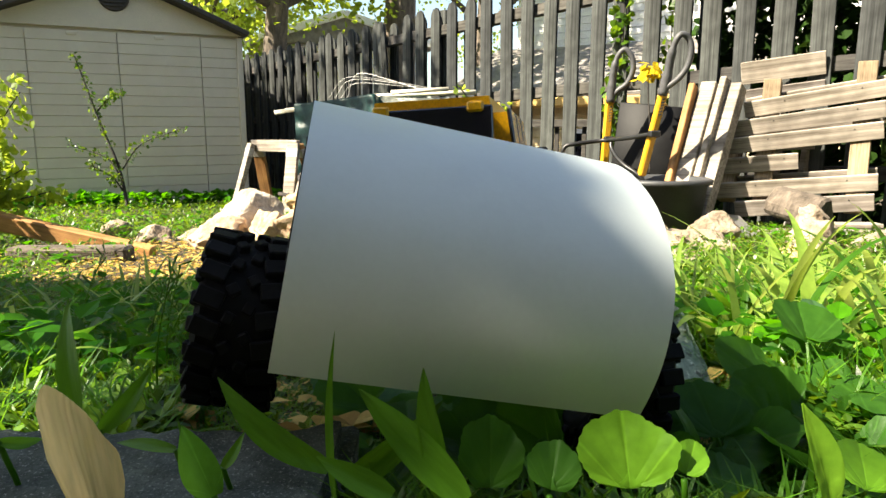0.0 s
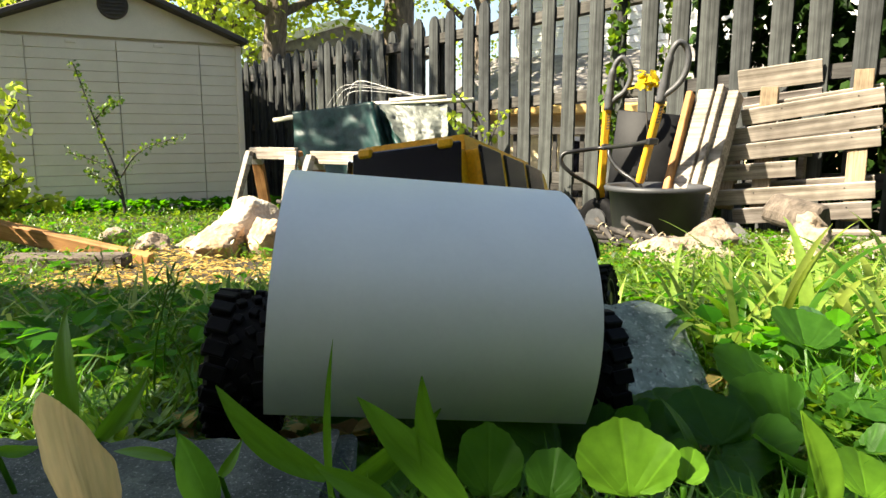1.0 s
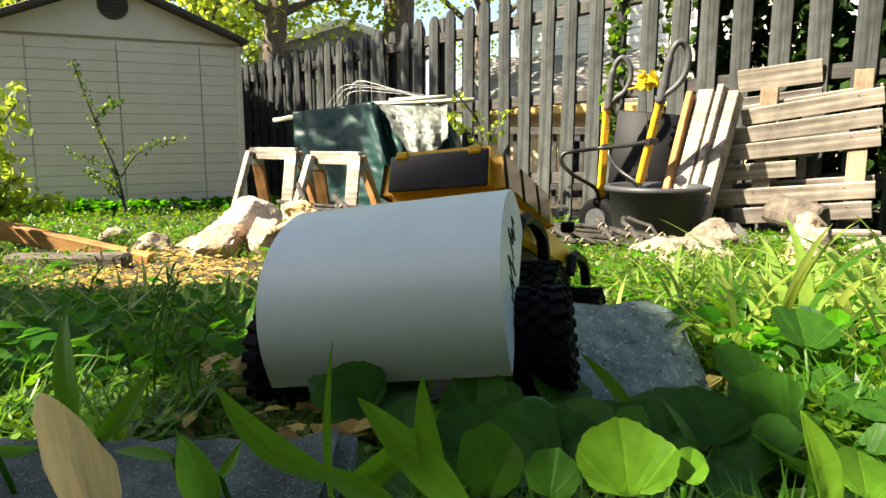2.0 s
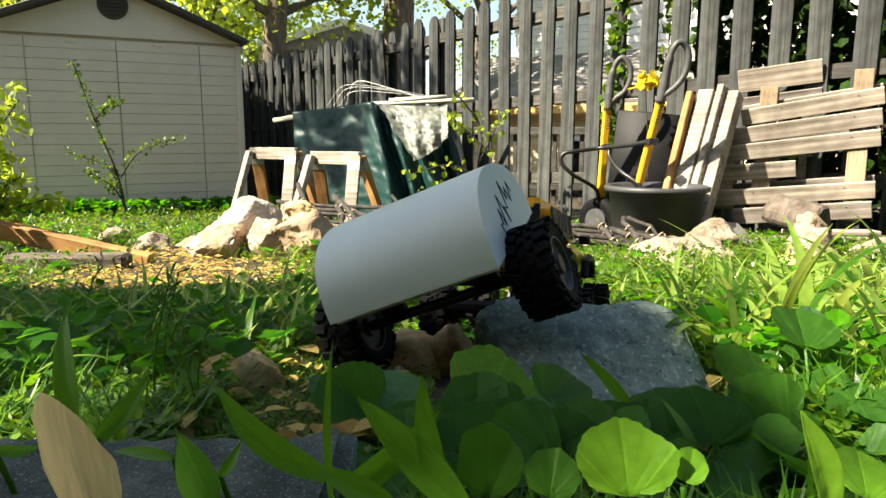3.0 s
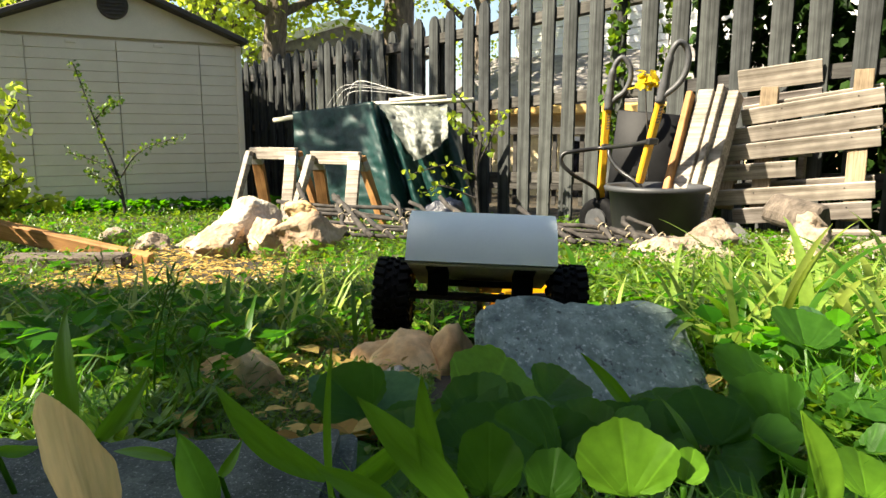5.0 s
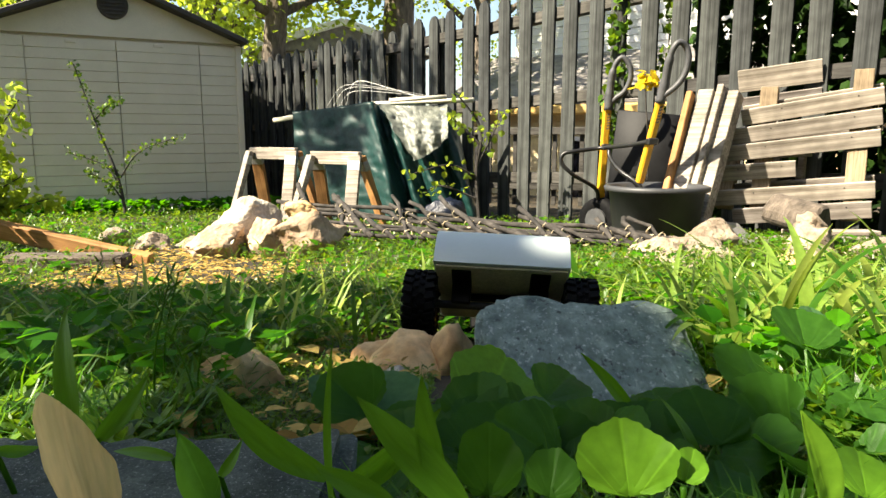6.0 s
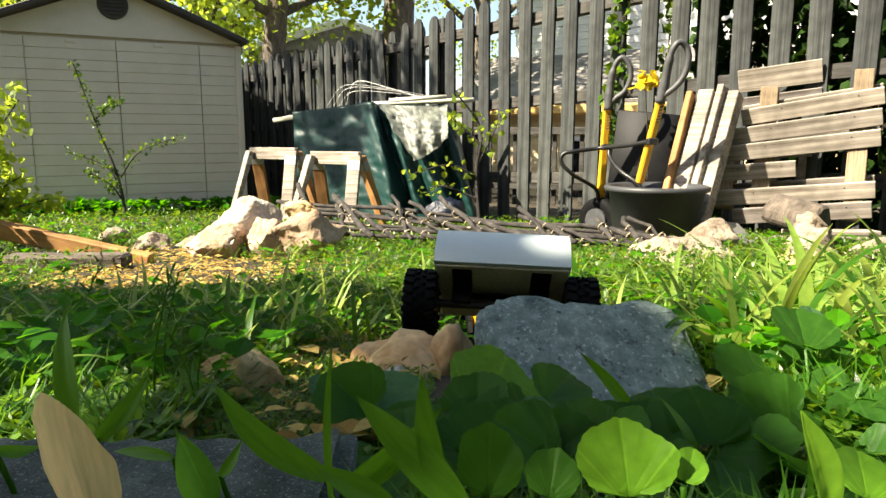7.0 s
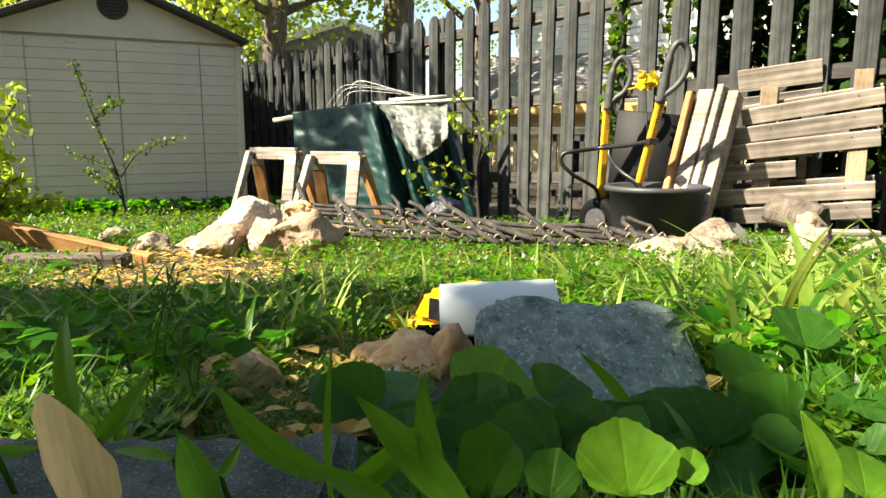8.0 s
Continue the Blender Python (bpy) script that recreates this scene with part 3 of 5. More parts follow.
def build_tarp():
    """A tarpaulin thrown over a stack: a flat lit face, a sharp corner fold, then slack folds and the lining turned out."""
    pile = thing("covered_pile", "stack under a dark green tarpaulin with silver lining turned out", "tarp pile")
    ribs = [((-1.216, 5.62, 0.452), (-1.16, 5.42)), ((-1.03, 5.56, 0.462), (-0.95, 5.34)), ((-0.832, 5.5, 0.484), (-0.72, 5.24)), ((-0.66, 5.43, 0.505), (-0.50, 5.13)), ((-0.55, 5.38, 0.515), (-0.32, 5.03)),
            ((-0.515, 5.50, 0.500), (-0.22, 5.30)), ((-0.44, 5.47, 0.485), (-0.12, 5.10)), ((-0.36, 5.52, 0.470), (-0.05, 5.28)), ((-0.22, 5.48, 0.490), (0.05, 5.08)), ((-0.10, 5.54, 0.485), (0.14, 5.26)), ((0.03, 5.52, 0.490), (0.24, 5.16)), ((0.09, 5.75, 0.460), (0.30, 5.45))]
    tops = curve_pts([a for a, b in ribs], 8)
    feet = curve_pts([(b[0], b[1], ground_z(*b) + 0.01) for a, b in ribs], 8)
    nu, nv = len(tops) - 1, 60
    bm = bmesh.new()
    grid = []
    for i, (top, foot) in enumerate(zip(tops, feet)):
        u, row = i / nu, []
        slack = min(1.0, max(0.0, (u - 0.33) / 0.1))
        for j in range(nv + 1):
            v = j / nv
            if v < 0.2:
                p = Vector((top.x, top.y + 0.45, top.z - 0.06)).lerp(top, v / 0.2)
                p.z += 0.012 * noise.noise(Vector((u * 14, v * 20, 3)))
            else:
                k = (v - 0.2) / 0.8
                p = top.lerp(foot, k)
                crease = abs(noise.noise(Vector((u * 20 - k * 3, k * 2.2, 3.3)))) * (0.025 + 0.05 * slack) + abs(noise.noise(Vector((u * 60 + k * 4, k * 3.5, 8.1)))) * (0.012 + 0.016 * slack)
                diag = 0.02 * abs(noise.noise(Vector((u * 9 + k * 7, u * 16 - k * 9, 5.5))))
                p.y += (crease + diag) * min(1, k * 6)
                p.y -= 0.05 * math.sin(k * math.pi) * (0.3 + slack)
                p.x += 0.02 * slack * math.sin(u * 40 + k * 3) * k
            row.append(bm.verts.new(p))
        grid.append(row)
    for i in range(nu):
        for j in range(nv):
            bm.faces.new((grid[i][j], grid[i][j + 1], grid[i + 1][j + 1], grid[i + 1][j]))
    part("tarpaulin", bm, "tarp", pile, "dark green creased tarpaulin", smooth=True)
    bm = bmesh.new()
    grid = []
    for i in range(31):
        u, row = i / 30, []
        for j in range(31):
            v = j / 30
            top = Vector((-0.50 + u * 0.53, 5.42 + 0.03 * math.sin(u * 9), 0.505 - 0.02 * math.sin(u * 3)))
            foot = Vector((-0.22 + u * 0.26, 5.14 + 0.03 * u, 0.07 + 0.17 * u ** 1.4))
            p = top.lerp(foot, v)
            p.y -= 0.07 * math.sin(v * math.pi * 0.9) + 0.03 * math.sin(u * 16 + v * 5) * v
            p += 0.022 * Vector((noise.noise(Vector((u * 5, v * 7, 6))), abs(noise.noise(Vector((u * 12, v * 9, 7)))) * 2, 0))
            row.append(bm.verts.new(p))
        grid.append(row)
    for i in range(30):
        for j in range(30):
            bm.faces.new((grid[i][j], grid[i][j + 1], grid[i + 1][j + 1], grid[i + 1][j]))
    part("lining_flap", bm, "tarp_silver", pile, "silver-grey inside of the tarpaulin", smooth=True)
    part("stack", box_bm(1.1, 0.3, 0.75, (-0.55, 5.98, ground_z(-0.5, 5.8) + 0.375), 0.03), "rail", pile)
    tagged(part("pole", tube_bm([(-1.396, 5.72, 0.382), (-0.6, 5.58, 0.505), (-0.05, 5.50, 0.525), (0.244, 5.46, 0.533)], 0.019, 10), "pvc", smooth=True), "long cream plastic pole lying on the tarpaulin", "pole", group="poles")
    tagged(part("pole", tube_bm([(-0.42, 5.47, 0.53), (0.03, 5.42, 0.555)], 0.017, 10), "pvc", smooth=True), "short cream plastic pole lying on the tarpaulin", "pole", group="poles")
    for k, (z, far, dip) in enumerate(((0.66, 0.0, 0.03), (0.64, -0.08, 0.02), (0.61, -0.02, 0.01), (0.69, -0.16, 0.05))):
        part("wire", tube_bm(curve_pts([(-0.95 + 0.05 * k, 5.72, 0.50), (-0.8 + 0.03 * k, 5.7, z), (-0.45, 5.62, z - dip), (far, 5.5, 0.545)], 6), 0.0025, 5), "steel", pile, "bent wire end")


build_tarp()
tagged(part("blue_bag", rock_bm(0.16, 0.13, 0.2, 71, 0.2, 4), "blue_sheet", smooth=True, m=on(0.02, 5.12, 0.07)), "dark blue plastic sheet bunched beside the pile", "plastic sheet")


def build_tub():
    tub = thing("garden_tub", "large dark grey round plastic tub with a rolled rim", "tub", on(1.10, 3.52, 0.0))
    bm = bmesh.new()
    prof = [(0.0, 0.0), (0.19, 0.0), (0.205, 0.012), (0.238, 0.30), (0.262, 0.305), (0.266, 0.325), (0.25, 0.334), (0.232, 0.325), (0.2, 0.02), (0.0, 0.018)]
    seg = 40
    rings = [[bm.verts.new((r * math.cos(t), r * math.sin(t), z)) for r, z in prof] for t in (2 * math.pi * k / seg for k in range(seg))]
    for i in range(seg):
        p, q = rings[i], rings[(i + 1) % seg]
        for k in range(len(prof) - 1):
            bm.faces.new((p[k], q[k], q[k + 1], p[k + 1]))
    bmesh.ops.remove_doubles(bm, verts=bm.verts[:], dist=1e-5)
    bmesh.ops.recalc_face_normals(bm, faces=bm.faces[:])
    part("tub_shell", bm, "grey_plastic", tub, smooth=True)


build_tub()


def build_wheelbarrow():
    wb = thing("wheelbarrow", "yellow-framed wheelbarrow standing on end against the fence, black tray", "wheelbarrow")
    for foot, top, ring in (((0.945, 4.12, -0.24), (0.951, 4.02, 0.444), [(0.952, 4.015, 0.40), (0.957, 4.01, 0.50), (0.965, 4.0, 0.60), (0.985, 3.99, 0.665), (1.018, 3.98, 0.690), (1.055, 3.97, 0.645), (1.062, 3.97, 0.575), (1.035, 3.98, 0.505), (0.985, 4.0, 0.463), (0.956, 4.01, 0.43)]),
                            ((1.068, 3.72, 0.0), (1.126, 3.58, 0.466), [(1.118, 3.59, 0.42), (1.132, 3.57, 0.52), (1.137, 3.54, 0.62), (1.150, 3.52, 0.685), (1.178, 3.515, 0.713), (1.214, 3.52, 0.690), (1.229, 3.52, 0.635), (1.217, 3.53, 0.560), (1.180, 3.545, 0.500), (1.128, 3.575, 0.455)])):
        bar("handle_bar", foot, top, 0.045, 0.035, "yellow_paint", wb, "yellow painted handle bar", 0.008)
        g = part("grip", tube_bm(curve_pts(ring, 5), [0.026] * 6 + [0.022] * 6 + [0.0155] * 34, 10), "handle_grey", wb, "grey moulded loop grip", smooth=True)
        up = (Vector(top) - Vector(foot)).normalized()
        for k in range(6):
            c = Vector(top) - up * (0.07 + 0.016 * k)
            part("mark", box_bm(0.016, 0.002, 0.007, (0, 0, 0), 0.0006), "ink", wb, "small dark printed bar", Matrix.Translation(c + Vector((0.006, -0.0235, 0))) @ pose(0, 0, 0, 0, -20, -15))
    tray = bmesh.new()
    lo = [(-0.26, -0.36), (0.26, -0.36), (0.30, 0.30), (-0.30, 0.30)]
    hi = [(-0.34, -0.45), (0.34, -0.45), (0.38, 0.40), (-0.38, 0.40)]
    tray = loft_bm([(x, y, 0.0) for x, y in lo], [(x, y, 0.24) for x, y in hi], 0.06, 4)
    rim = loft_bm([(x * 1.04, y * 1.04, 0.235) for x, y in hi], [(x * 1.04, y * 1.04, 0.255) for x, y in hi], 0.008, 1)
    part("tray", join(tray, rim), "black_plastic", wb, "black moulded plastic tray", m=pose(1.29, 4.22, 0.03, 0, 0, -24) @ pose(0, 0, 0, 80, 6, 0) @ Matrix.Diagonal((0.62, 0.80, 0.7, 1)), smooth=True)
    leg = curve_pts([(0.93, 4.08, -0.12), (0.90, 4.05, -0.05), (0.76, 4.0, 0.03), (0.69, 4.0, 0.10), (0.70, 4.0, 0.15), (0.76, 3.99, 0.165), (0.92, 4.0, 0.185), (1.0, 3.8, 0.20), (1.085, 3.60, 0.225)], 6)
    part("brace", tube_bm(leg, 0.012, 8), "black_steel", wb, "black bent steel leg", smooth=True)
    part("brace", tube_bm(curve_pts([(0.955, 3.97, 0.19), (0.955, 3.93, 0.13), (0.985, 3.8, 0.06), (1.05, 3.72, 0.005), (1.10, 3.70, -0.06)], 5), 0.012, 8), "black_steel", wb, smooth=True)
    for a in ((0.948, 4.0, 0.19), (1.09, 3.60, 0.225)):
        part("clamp", box_bm(0.055, 0.05, 0.035, a, 0.006), "black_steel", wb)
    bm = bmesh.new()
    seg = 32
    prof = [(-0.035, 0.075), (-0.042, 0.11), (-0.03, 0.135), (0, 0.142), (0.03, 0.135), (0.042, 0.11), (0.035, 0.075)]
    rings = [[bm.verts.new((a, r * math.cos(t), r * math.sin(t))) for a, r in prof] for t in (2 * math.pi * k / seg for k in range(seg))]
    for i in range(seg):
        p, q = rings[i], rings[(i + 1) % seg]
        for k in range(len(prof) - 1):
            bm.faces.new((p[k], q[k], q[k + 1], p[k + 1]))
    w = part("wheel", bm, "rubber", wb, "black rubber wheel lying low", m=pose(0.95, 4.10, -0.25, 0, 0, 40), smooth=True)
    part("hub", tube_bm([(-0.05, 0, 0), (0.05, 0, 0)], 0.075, 16), "handle_grey", w)


build_wheelbarrow()


SLATS = [((1.653, 3.842, 0.351), (2.236, 3.530, 0.457)), ((1.587, 3.851, 0.245), (2.223, 3.509, 0.351)), ((1.553, 3.846, 0.151), (2.212, 3.488, 0.246)),
         ((1.522, 3.837, 0.043), (1.879, 3.652, 0.083)), ((1.481, 3.826, -0.094), (2.178, 3.437, -0.013)), ((1.597, 3.743, -0.185), (2.160, 3.421, -0.112))]
BACK = Vector((0.47, 0.85, 0.22)).normalized()


def slat(name, a, b, height, thick, mat, parent, off=0.0):
    """A board on the leaning plane, its length along local x."""
    a, b = Vector(a) + BACK * off, Vector(b) + BACK * off
    x = (b - a).normalized()
    y = (BACK - x * BACK.dot(x)).normalized()
    m = Matrix((x, y, x.cross(y))).transposed().to_4x4()
    m.translation = (a + b) / 2
    return part(name, box_bm((b - a).length, thick, height, (0, 0, 0), 0.003), mat, parent, "", m)


def build_pallets():
    p = thing("pallet", "bleached slatted wooden pallet leaning on the fence", "pallet", group="pallets against the fence")
    for a, b in SLATS:
        bd = slat("board", a, b, 0.088, 0.018, "pallet", p)
        n = (Vector(b) - Vector(a)).length
        for f in (0.3, 0.83):
            part("nail", tube_bm([(n * (f - 0.5), -0.0105, 0.02), (n * (f - 0.5), -0.008, 0.02)], 0.004, 6), "stick", bd)
    for a, b in (((1.715, 3.70, -0.20), (1.790, 3.83, 0.50)), ((2.085, 3.46, -0.19), (2.178, 3.62, 0.575)), ((1.56, 3.80, -0.16), (1.62, 3.88, 0.16))):
        m = Matrix.Translation(BACK * 0.055)
        bm, q = bar_between(a, b, 0.09, 0.085, 0.004)
        part("runner", bm, "pine", p, "", m @ q)
    for a, b in (SLATS[0], SLATS[2], SLATS[4]):
        slat("back_board", a, b, 0.088, 0.018, "pallet", p, 0.115)
    q = thing("pallet", "second bleached pallet standing behind the slatted one", "pallet", group="pallets against the fence")
    off = 0.16
    for a, b, h in (((1.626, 3.897, 0.525), (2.003, 3.704, 0.573), 0.125), ((1.66, 3.90, 0.40), (2.02, 3.72, 0.45), 0.07), ((1.60, 3.90, 0.12), (1.98, 3.70, 0.15), 0.09)):
        slat("board", a, b, h, 0.02, "pallet", q, off)
    for a, b in (((1.78, 3.78, -0.22), (1.86, 3.84, 0.44)), ((1.94, 3.72, -0.22), (2.02, 3.75, 0.60))):
        bm, m = bar_between(a, b, 0.04, 0.09, 0.004)
        part("runner", bm, "pallet", q, "", Matrix.Translation(BACK * (off + 0.06)) @ m)


build_pallets()


def build_leaning_boards():
    for a, b, w, d, mat in (((1.130, 3.60, -0.30), (1.375, 3.87, 0.488), 0.035, 0.06, "cedar"), ((1.185, 3.58, -0.30), (1.46, 3.86, 0.500), 0.085, 0.04, "pallet"),
                            ((1.262, 3.56, -0.30), (1.545, 3.85, 0.515), 0.035, 0.09, "pallet"), ((1.325, 3.56, -0.30), (1.605, 3.84, 0.480), 0.075, 0.09, "pallet")):
        bm, m = bar_between(a, b, w, d, 0.004)
        tagged(part("plank", bm, mat, None, "", m), "sawn timber plank leaning upright in a bundle", "plank", group="leaning planks")


build_leaning_boards()


def build_boards_low():
    rnd = random.Random(3)
    for k, (x, y, z, L, rz) in enumerate(((1.9, 3.35, 0.02, 0.6, -4), (2.05, 3.33, 0.045, 0.5, 3), (1.75, 3.5, 0.03, 0.5, 8), (1.95, 3.4, 0.075, 0.45, -2), (1.5, 3.55, 0.03, 0.4, 12))):
        tagged(part("plank", box_bm(L, 0.09, 0.022, (0, 0, 0), 0.003), "pallet", None, "", on(x, y, z, rz=rz)), "short bleached board lying in a low stack", "plank", group="low stack of boards")
    log = part("log", prism_bm([(-0.10, -0.06), (0.02, -0.075), (0.12, -0.05), (0.07, 0.01), (-0.01, 0.085), (-0.07, 0.07), (-0.11, 0.0)], 0.26, "y", 0.012), "bark", None, "", pose(1.72, 3.28, -0.13, 10, 12, 35))
    tagged(log, "split brown firewood log with rough bark", "log")
    tagged(part("shovel_blade", box_bm(0.22, 0.2, 0.006, (0, 0, 0), 0.002), "steel", None, "", pose(1.43, 3.35, -0.22, 28, 8, 20)), "grey metal sheet lying tilted on stones", "metal sheet")


build_boards_low()


def build_lattice():
    """Sticks tied in a grid with twine, lying low and sloping across the yard."""
    lat = thing("stick_trellis", "trellis of rough sticks tied with twine lying on stones", "trellis")
    rnd = random.Random(11)
    A, B = Vector((-0.66, 3.42, -0.24)), Vector((1.05, 2.95, -0.235))
    across = Vector((-0.24, 0.5, 0.13))
    n = 19

    def crooked(p, q, r):
        pts = [p.lerp(q, k / 6) + Vector((rnd.uniform(-1, 1), rnd.uniform(-1, 1), rnd.uniform(-1, 1))) * 0.012 for k in range(7)]
        return tube_bm(pts, [r * rnd.uniform(0.8, 1.15) for _ in pts], 7)
    for k, f in enumerate((0.03, 0.2, 0.42, 0.6, 0.78, 1.0)):
        part("long_stick", crooked(A + across * f + Vector((-0.05, 0, 0)), B + across * f * 0.3, 0.011), "stick", lat, smooth=True)
    for i in range(n):
        u = (i + rnd.uniform(-0.25, 0.25)) / (n - 1)
        p = A.lerp(B, u)
        q = p + across * (1 - 0.65 * u) * rnd.uniform(0.8, 1.15) + Vector((rnd.uniform(-0.12, 0.12), 0, rnd.uniform(-0.02, 0.03)))
        d = (p - q).normalized()
        lift = Vector((0, -0.01, 0.024))
        st = part("cross_stick", crooked(p + d * rnd.uniform(0.03, 0.10) + lift, q - d * rnd.uniform(0.0, 0.12) + lift, 0.011 * rnd.uniform(0.75, 1.4)), "stick", lat, smooth=True)
        for f in (0.05, 0.42, 0.72):
            c = p + (q - p) * f + lift * 0.6
            ring = [c + Vector((0.019 * math.cos(a), 0.012 * math.sin(a * 2), 0.019 * math.sin(a))) for a in (k * math.pi / 5 for k in range(11))]
            part("twine_tie", tube_bm(ring, 0.0035, 5), "twine", st)


build_lattice()


def build_rocks():
    rows = [(-0.92, 3.18, 0.19, 0.15, 0.145, 0.075, "rock_pale"), (-0.60, 3.02, 0.20, 0.15, 0.13, 0.03, "rock_warm"), (-0.98, 2.95, 0.20, 0.14, 0.11, 0.02, "rock_warm"), (-0.80, 2.98, 0.15, 0.1, 0.13, 0.03, "rock_warm"),
            (-0.70, 3.40, 0.10, 0.09, 0.08, 0.17, "rock_orange"), (-1.42, 3.3, 0.12, 0.09, 0.07, 0.0, "rock"), (-1.75, 3.6, 0.10, 0.08, 0.08, 0.0, "rock"), (-1.3, 3.5, 0.16, 0.1, 0.05, 0.0, "rock"),
            (0.80, 2.62, 0.14, 0.11, 0.09, 0.0, "rock"), (1.02, 2.75, 0.19, 0.13, 0.07, 0.02, "rock"), (1.18, 2.95, 0.13, 0.11, 0.09, 0.05, "rock"), (0.98, 3.0, 0.15, 0.1, 0.06, 0.02, "rock"),
            (1.55, 2.85, 0.16, 0.12, 0.10, 0.02, "rock"), (1.60, 2.95, 0.08, 0.08, 0.12, 0.06, "rock"), (1.42, 2.62, 0.12, 0.1, 0.07, 0.0, "rock"), (1.85, 2.8, 0.2, 0.12, 0.07, 0.02, "rock"),
            (1.3, 2.5, 0.1, 0.09, 0.06, 0.0, "rock_orange"), (1.75, 2.55, 0.12, 0.09, 0.06, 0.0, "rock"), (0.86, 2.45, 0.1, 0.08, 0.05, 0.0, "rock")]
    for k, (x, y, a, b, c, dz, mat) in enumerate(rows):
        r = part("rock", rock_bm(a, b, c, 40 + k, 0.13 if k == 0 else 0.2, 5 if k < 5 else 4), mat, smooth=True, m=on(x, y, dz + c * 0.25, rz=37 * k))
        tagged(r, "rough tan fieldstone bordering the bed" if mat != "rock_orange" else "rusty orange broken fieldstone", "rock", group="border stones")


build_rocks()


def build_edging():
    bm, m = bar_between((-2.6, 2.75, 0.06), (-1.18, 2.72, -0.255), 0.06, 0.07, 0.008)
    tagged(part("timber_rail", bm, "cedar", None, "", m), "orange-brown sunlit timber rail sloping to the ground", "timber")
    # bark brown on orange-brown timber: its shade is put into the colour
    bm, m = bar_between((-1.62, 2.5, ground_z(-1.6, 2.5) + 0.03), (-1.18, 2.52, ground_z(-1.2, 2.5) + 0.02), 0.09, 0.07, 0.01)
    tagged(part("timber_edge", bm, "bark", None, "", m), "short weathered timber edging piece on the soil, browned darker for shade", "timber")


build_edging()

# ---- plants ----


def round_leaf(width, length, seed, cup):
    """A heart-shaped scalloped leaf: notch at the stalk, veins sunk between puffed fields."""
    rnd = random.Random(seed)
    bm = bmesh.new()
    n, rings = 90, 7
    lobes, fold, tilt = rnd.choice((11, 12, 13)), rnd.uniform(0.3, 1.1), rnd.uniform(-0.6, 0.6)
    mid = bm.verts.new((0, length * 0.12, 0))
    grid = []
    for i in range(n):
        a = 2 * math.pi * i / n - math.pi
        r = 0.5 * (1 + 0.14 * math.cos(a) - 0.05 * math.cos(2 * a)) * (1 - 0.62 * math.exp(-((abs(a) - math.pi) / 0.30) ** 2))
        r += 0.05 * math.exp(-(a / 0.3) ** 2)
        r *= 1 + 0.045 * (abs(math.sin(lobes * a)) ** 0.7) - 0.022 + 0.12 * noise.noise(Vector((math.cos(a) * 2, math.sin(a) * 2, seed)))
        row = []
        for k in range(1, rings + 1):
            t = k / rings
            x = width * r * math.sin(a) * t
            y = length * (0.12 + (0.40 + r * math.cos(a) - 0.02) * t)
            vein = abs(math.sin(3.5 * a))
            z = cup * abs(x) * fold + 0.012 * width * vein ** 0.5 * t * (1.1 - t) * 3 - 0.10 * length * t * t * max(0, math.cos(a)) + tilt * x * 0.3
            z += 0.05 * width * noise.noise(Vector((x / width * 3, y / length * 3, seed * 1.7))) * t + 0.06 * width * noise.noise(Vector((math.cos(a) * 1.5, math.sin(a) * 1.5, seed * 2.3))) * t ** 2
            row.append(bm.verts.new((x, y, z)))
        grid.append(row)
    for i in range(n):
        p, q = grid[i], grid[(i + 1) % n]
        bm.faces.new((mid, q[0], p[0]))
        for k in range(rings - 1):
            bm.faces.new((p[k], q[k], q[k + 1], p[k + 1]))
    bmesh.ops.recalc_face_normals(bm, faces=bm.faces[:])
    return bm


def leaf_shape(kind, width, length, seed, cup=0.35, nu=20, nv=11):
    """A leaf from its base at the origin along y, its upper side towards z: a long blade or a round scalloped leaf, with a sunk midrib."""
    if kind == "round":
        return round_leaf(width, length, seed, cup)
    rnd = random.Random(seed)
    bm = bmesh.new()
    bend, twist, sway = rnd.uniform(0.05, 0.35), rnd.uniform(-0.5, 0.5), rnd.uniform(-0.12, 0.12)
    grid = []
    for i in range(nu + 1):
        u = i / nu
        if kind == "petal":
            half = 0.5 * width * (0.45 + 0.55 * min(1, u * 1.7) ** 0.8) * (1 if u < 0.9 else 1 - (u - 0.9) * 2)
        else:
            half = 0.5 * width * max(0.02, math.sin(math.pi * (0.08 + 0.92 * u) ** 0.8)) ** 0.85
        row = []
        for j in range(nv):
            s = j / (nv - 1) * 2 - 1
            x, y = s * half, u * length
            if kind == "petal":
                y *= 1 - 0.42 * ((s + 0.8) / 1.8 if s > -0.8 else (-0.8 - s) * 0.6) ** 1.2
                z = cup * s * s * half * 0.7 + 0.022 * width * noise.noise(Vector((s * 13, u * 1.2, seed))) + 0.05 * width * noise.noise(Vector((s * 2, u * 3, seed)))
            else:
                x += sway * length * math.sin(u * 3)
                z = cup * abs(s) ** 1.3 * half - bend * length * u * u * 0.6 + s * half * math.sin(twist * u * 2.5)
                z += 0.03 * width * noise.noise(Vector((s * 2, u * 7, seed))) + 0.012 * width * math.cos(s * 16)
            row.append(bm.verts.new((x, y, z)))
        grid.append(row)
    for i in range(nu):
        for j in range(nv - 1):
            bm.faces.new((grid[i][j], grid[i][j + 1], grid[i + 1][j + 1], grid[i + 1][j]))
    return bm


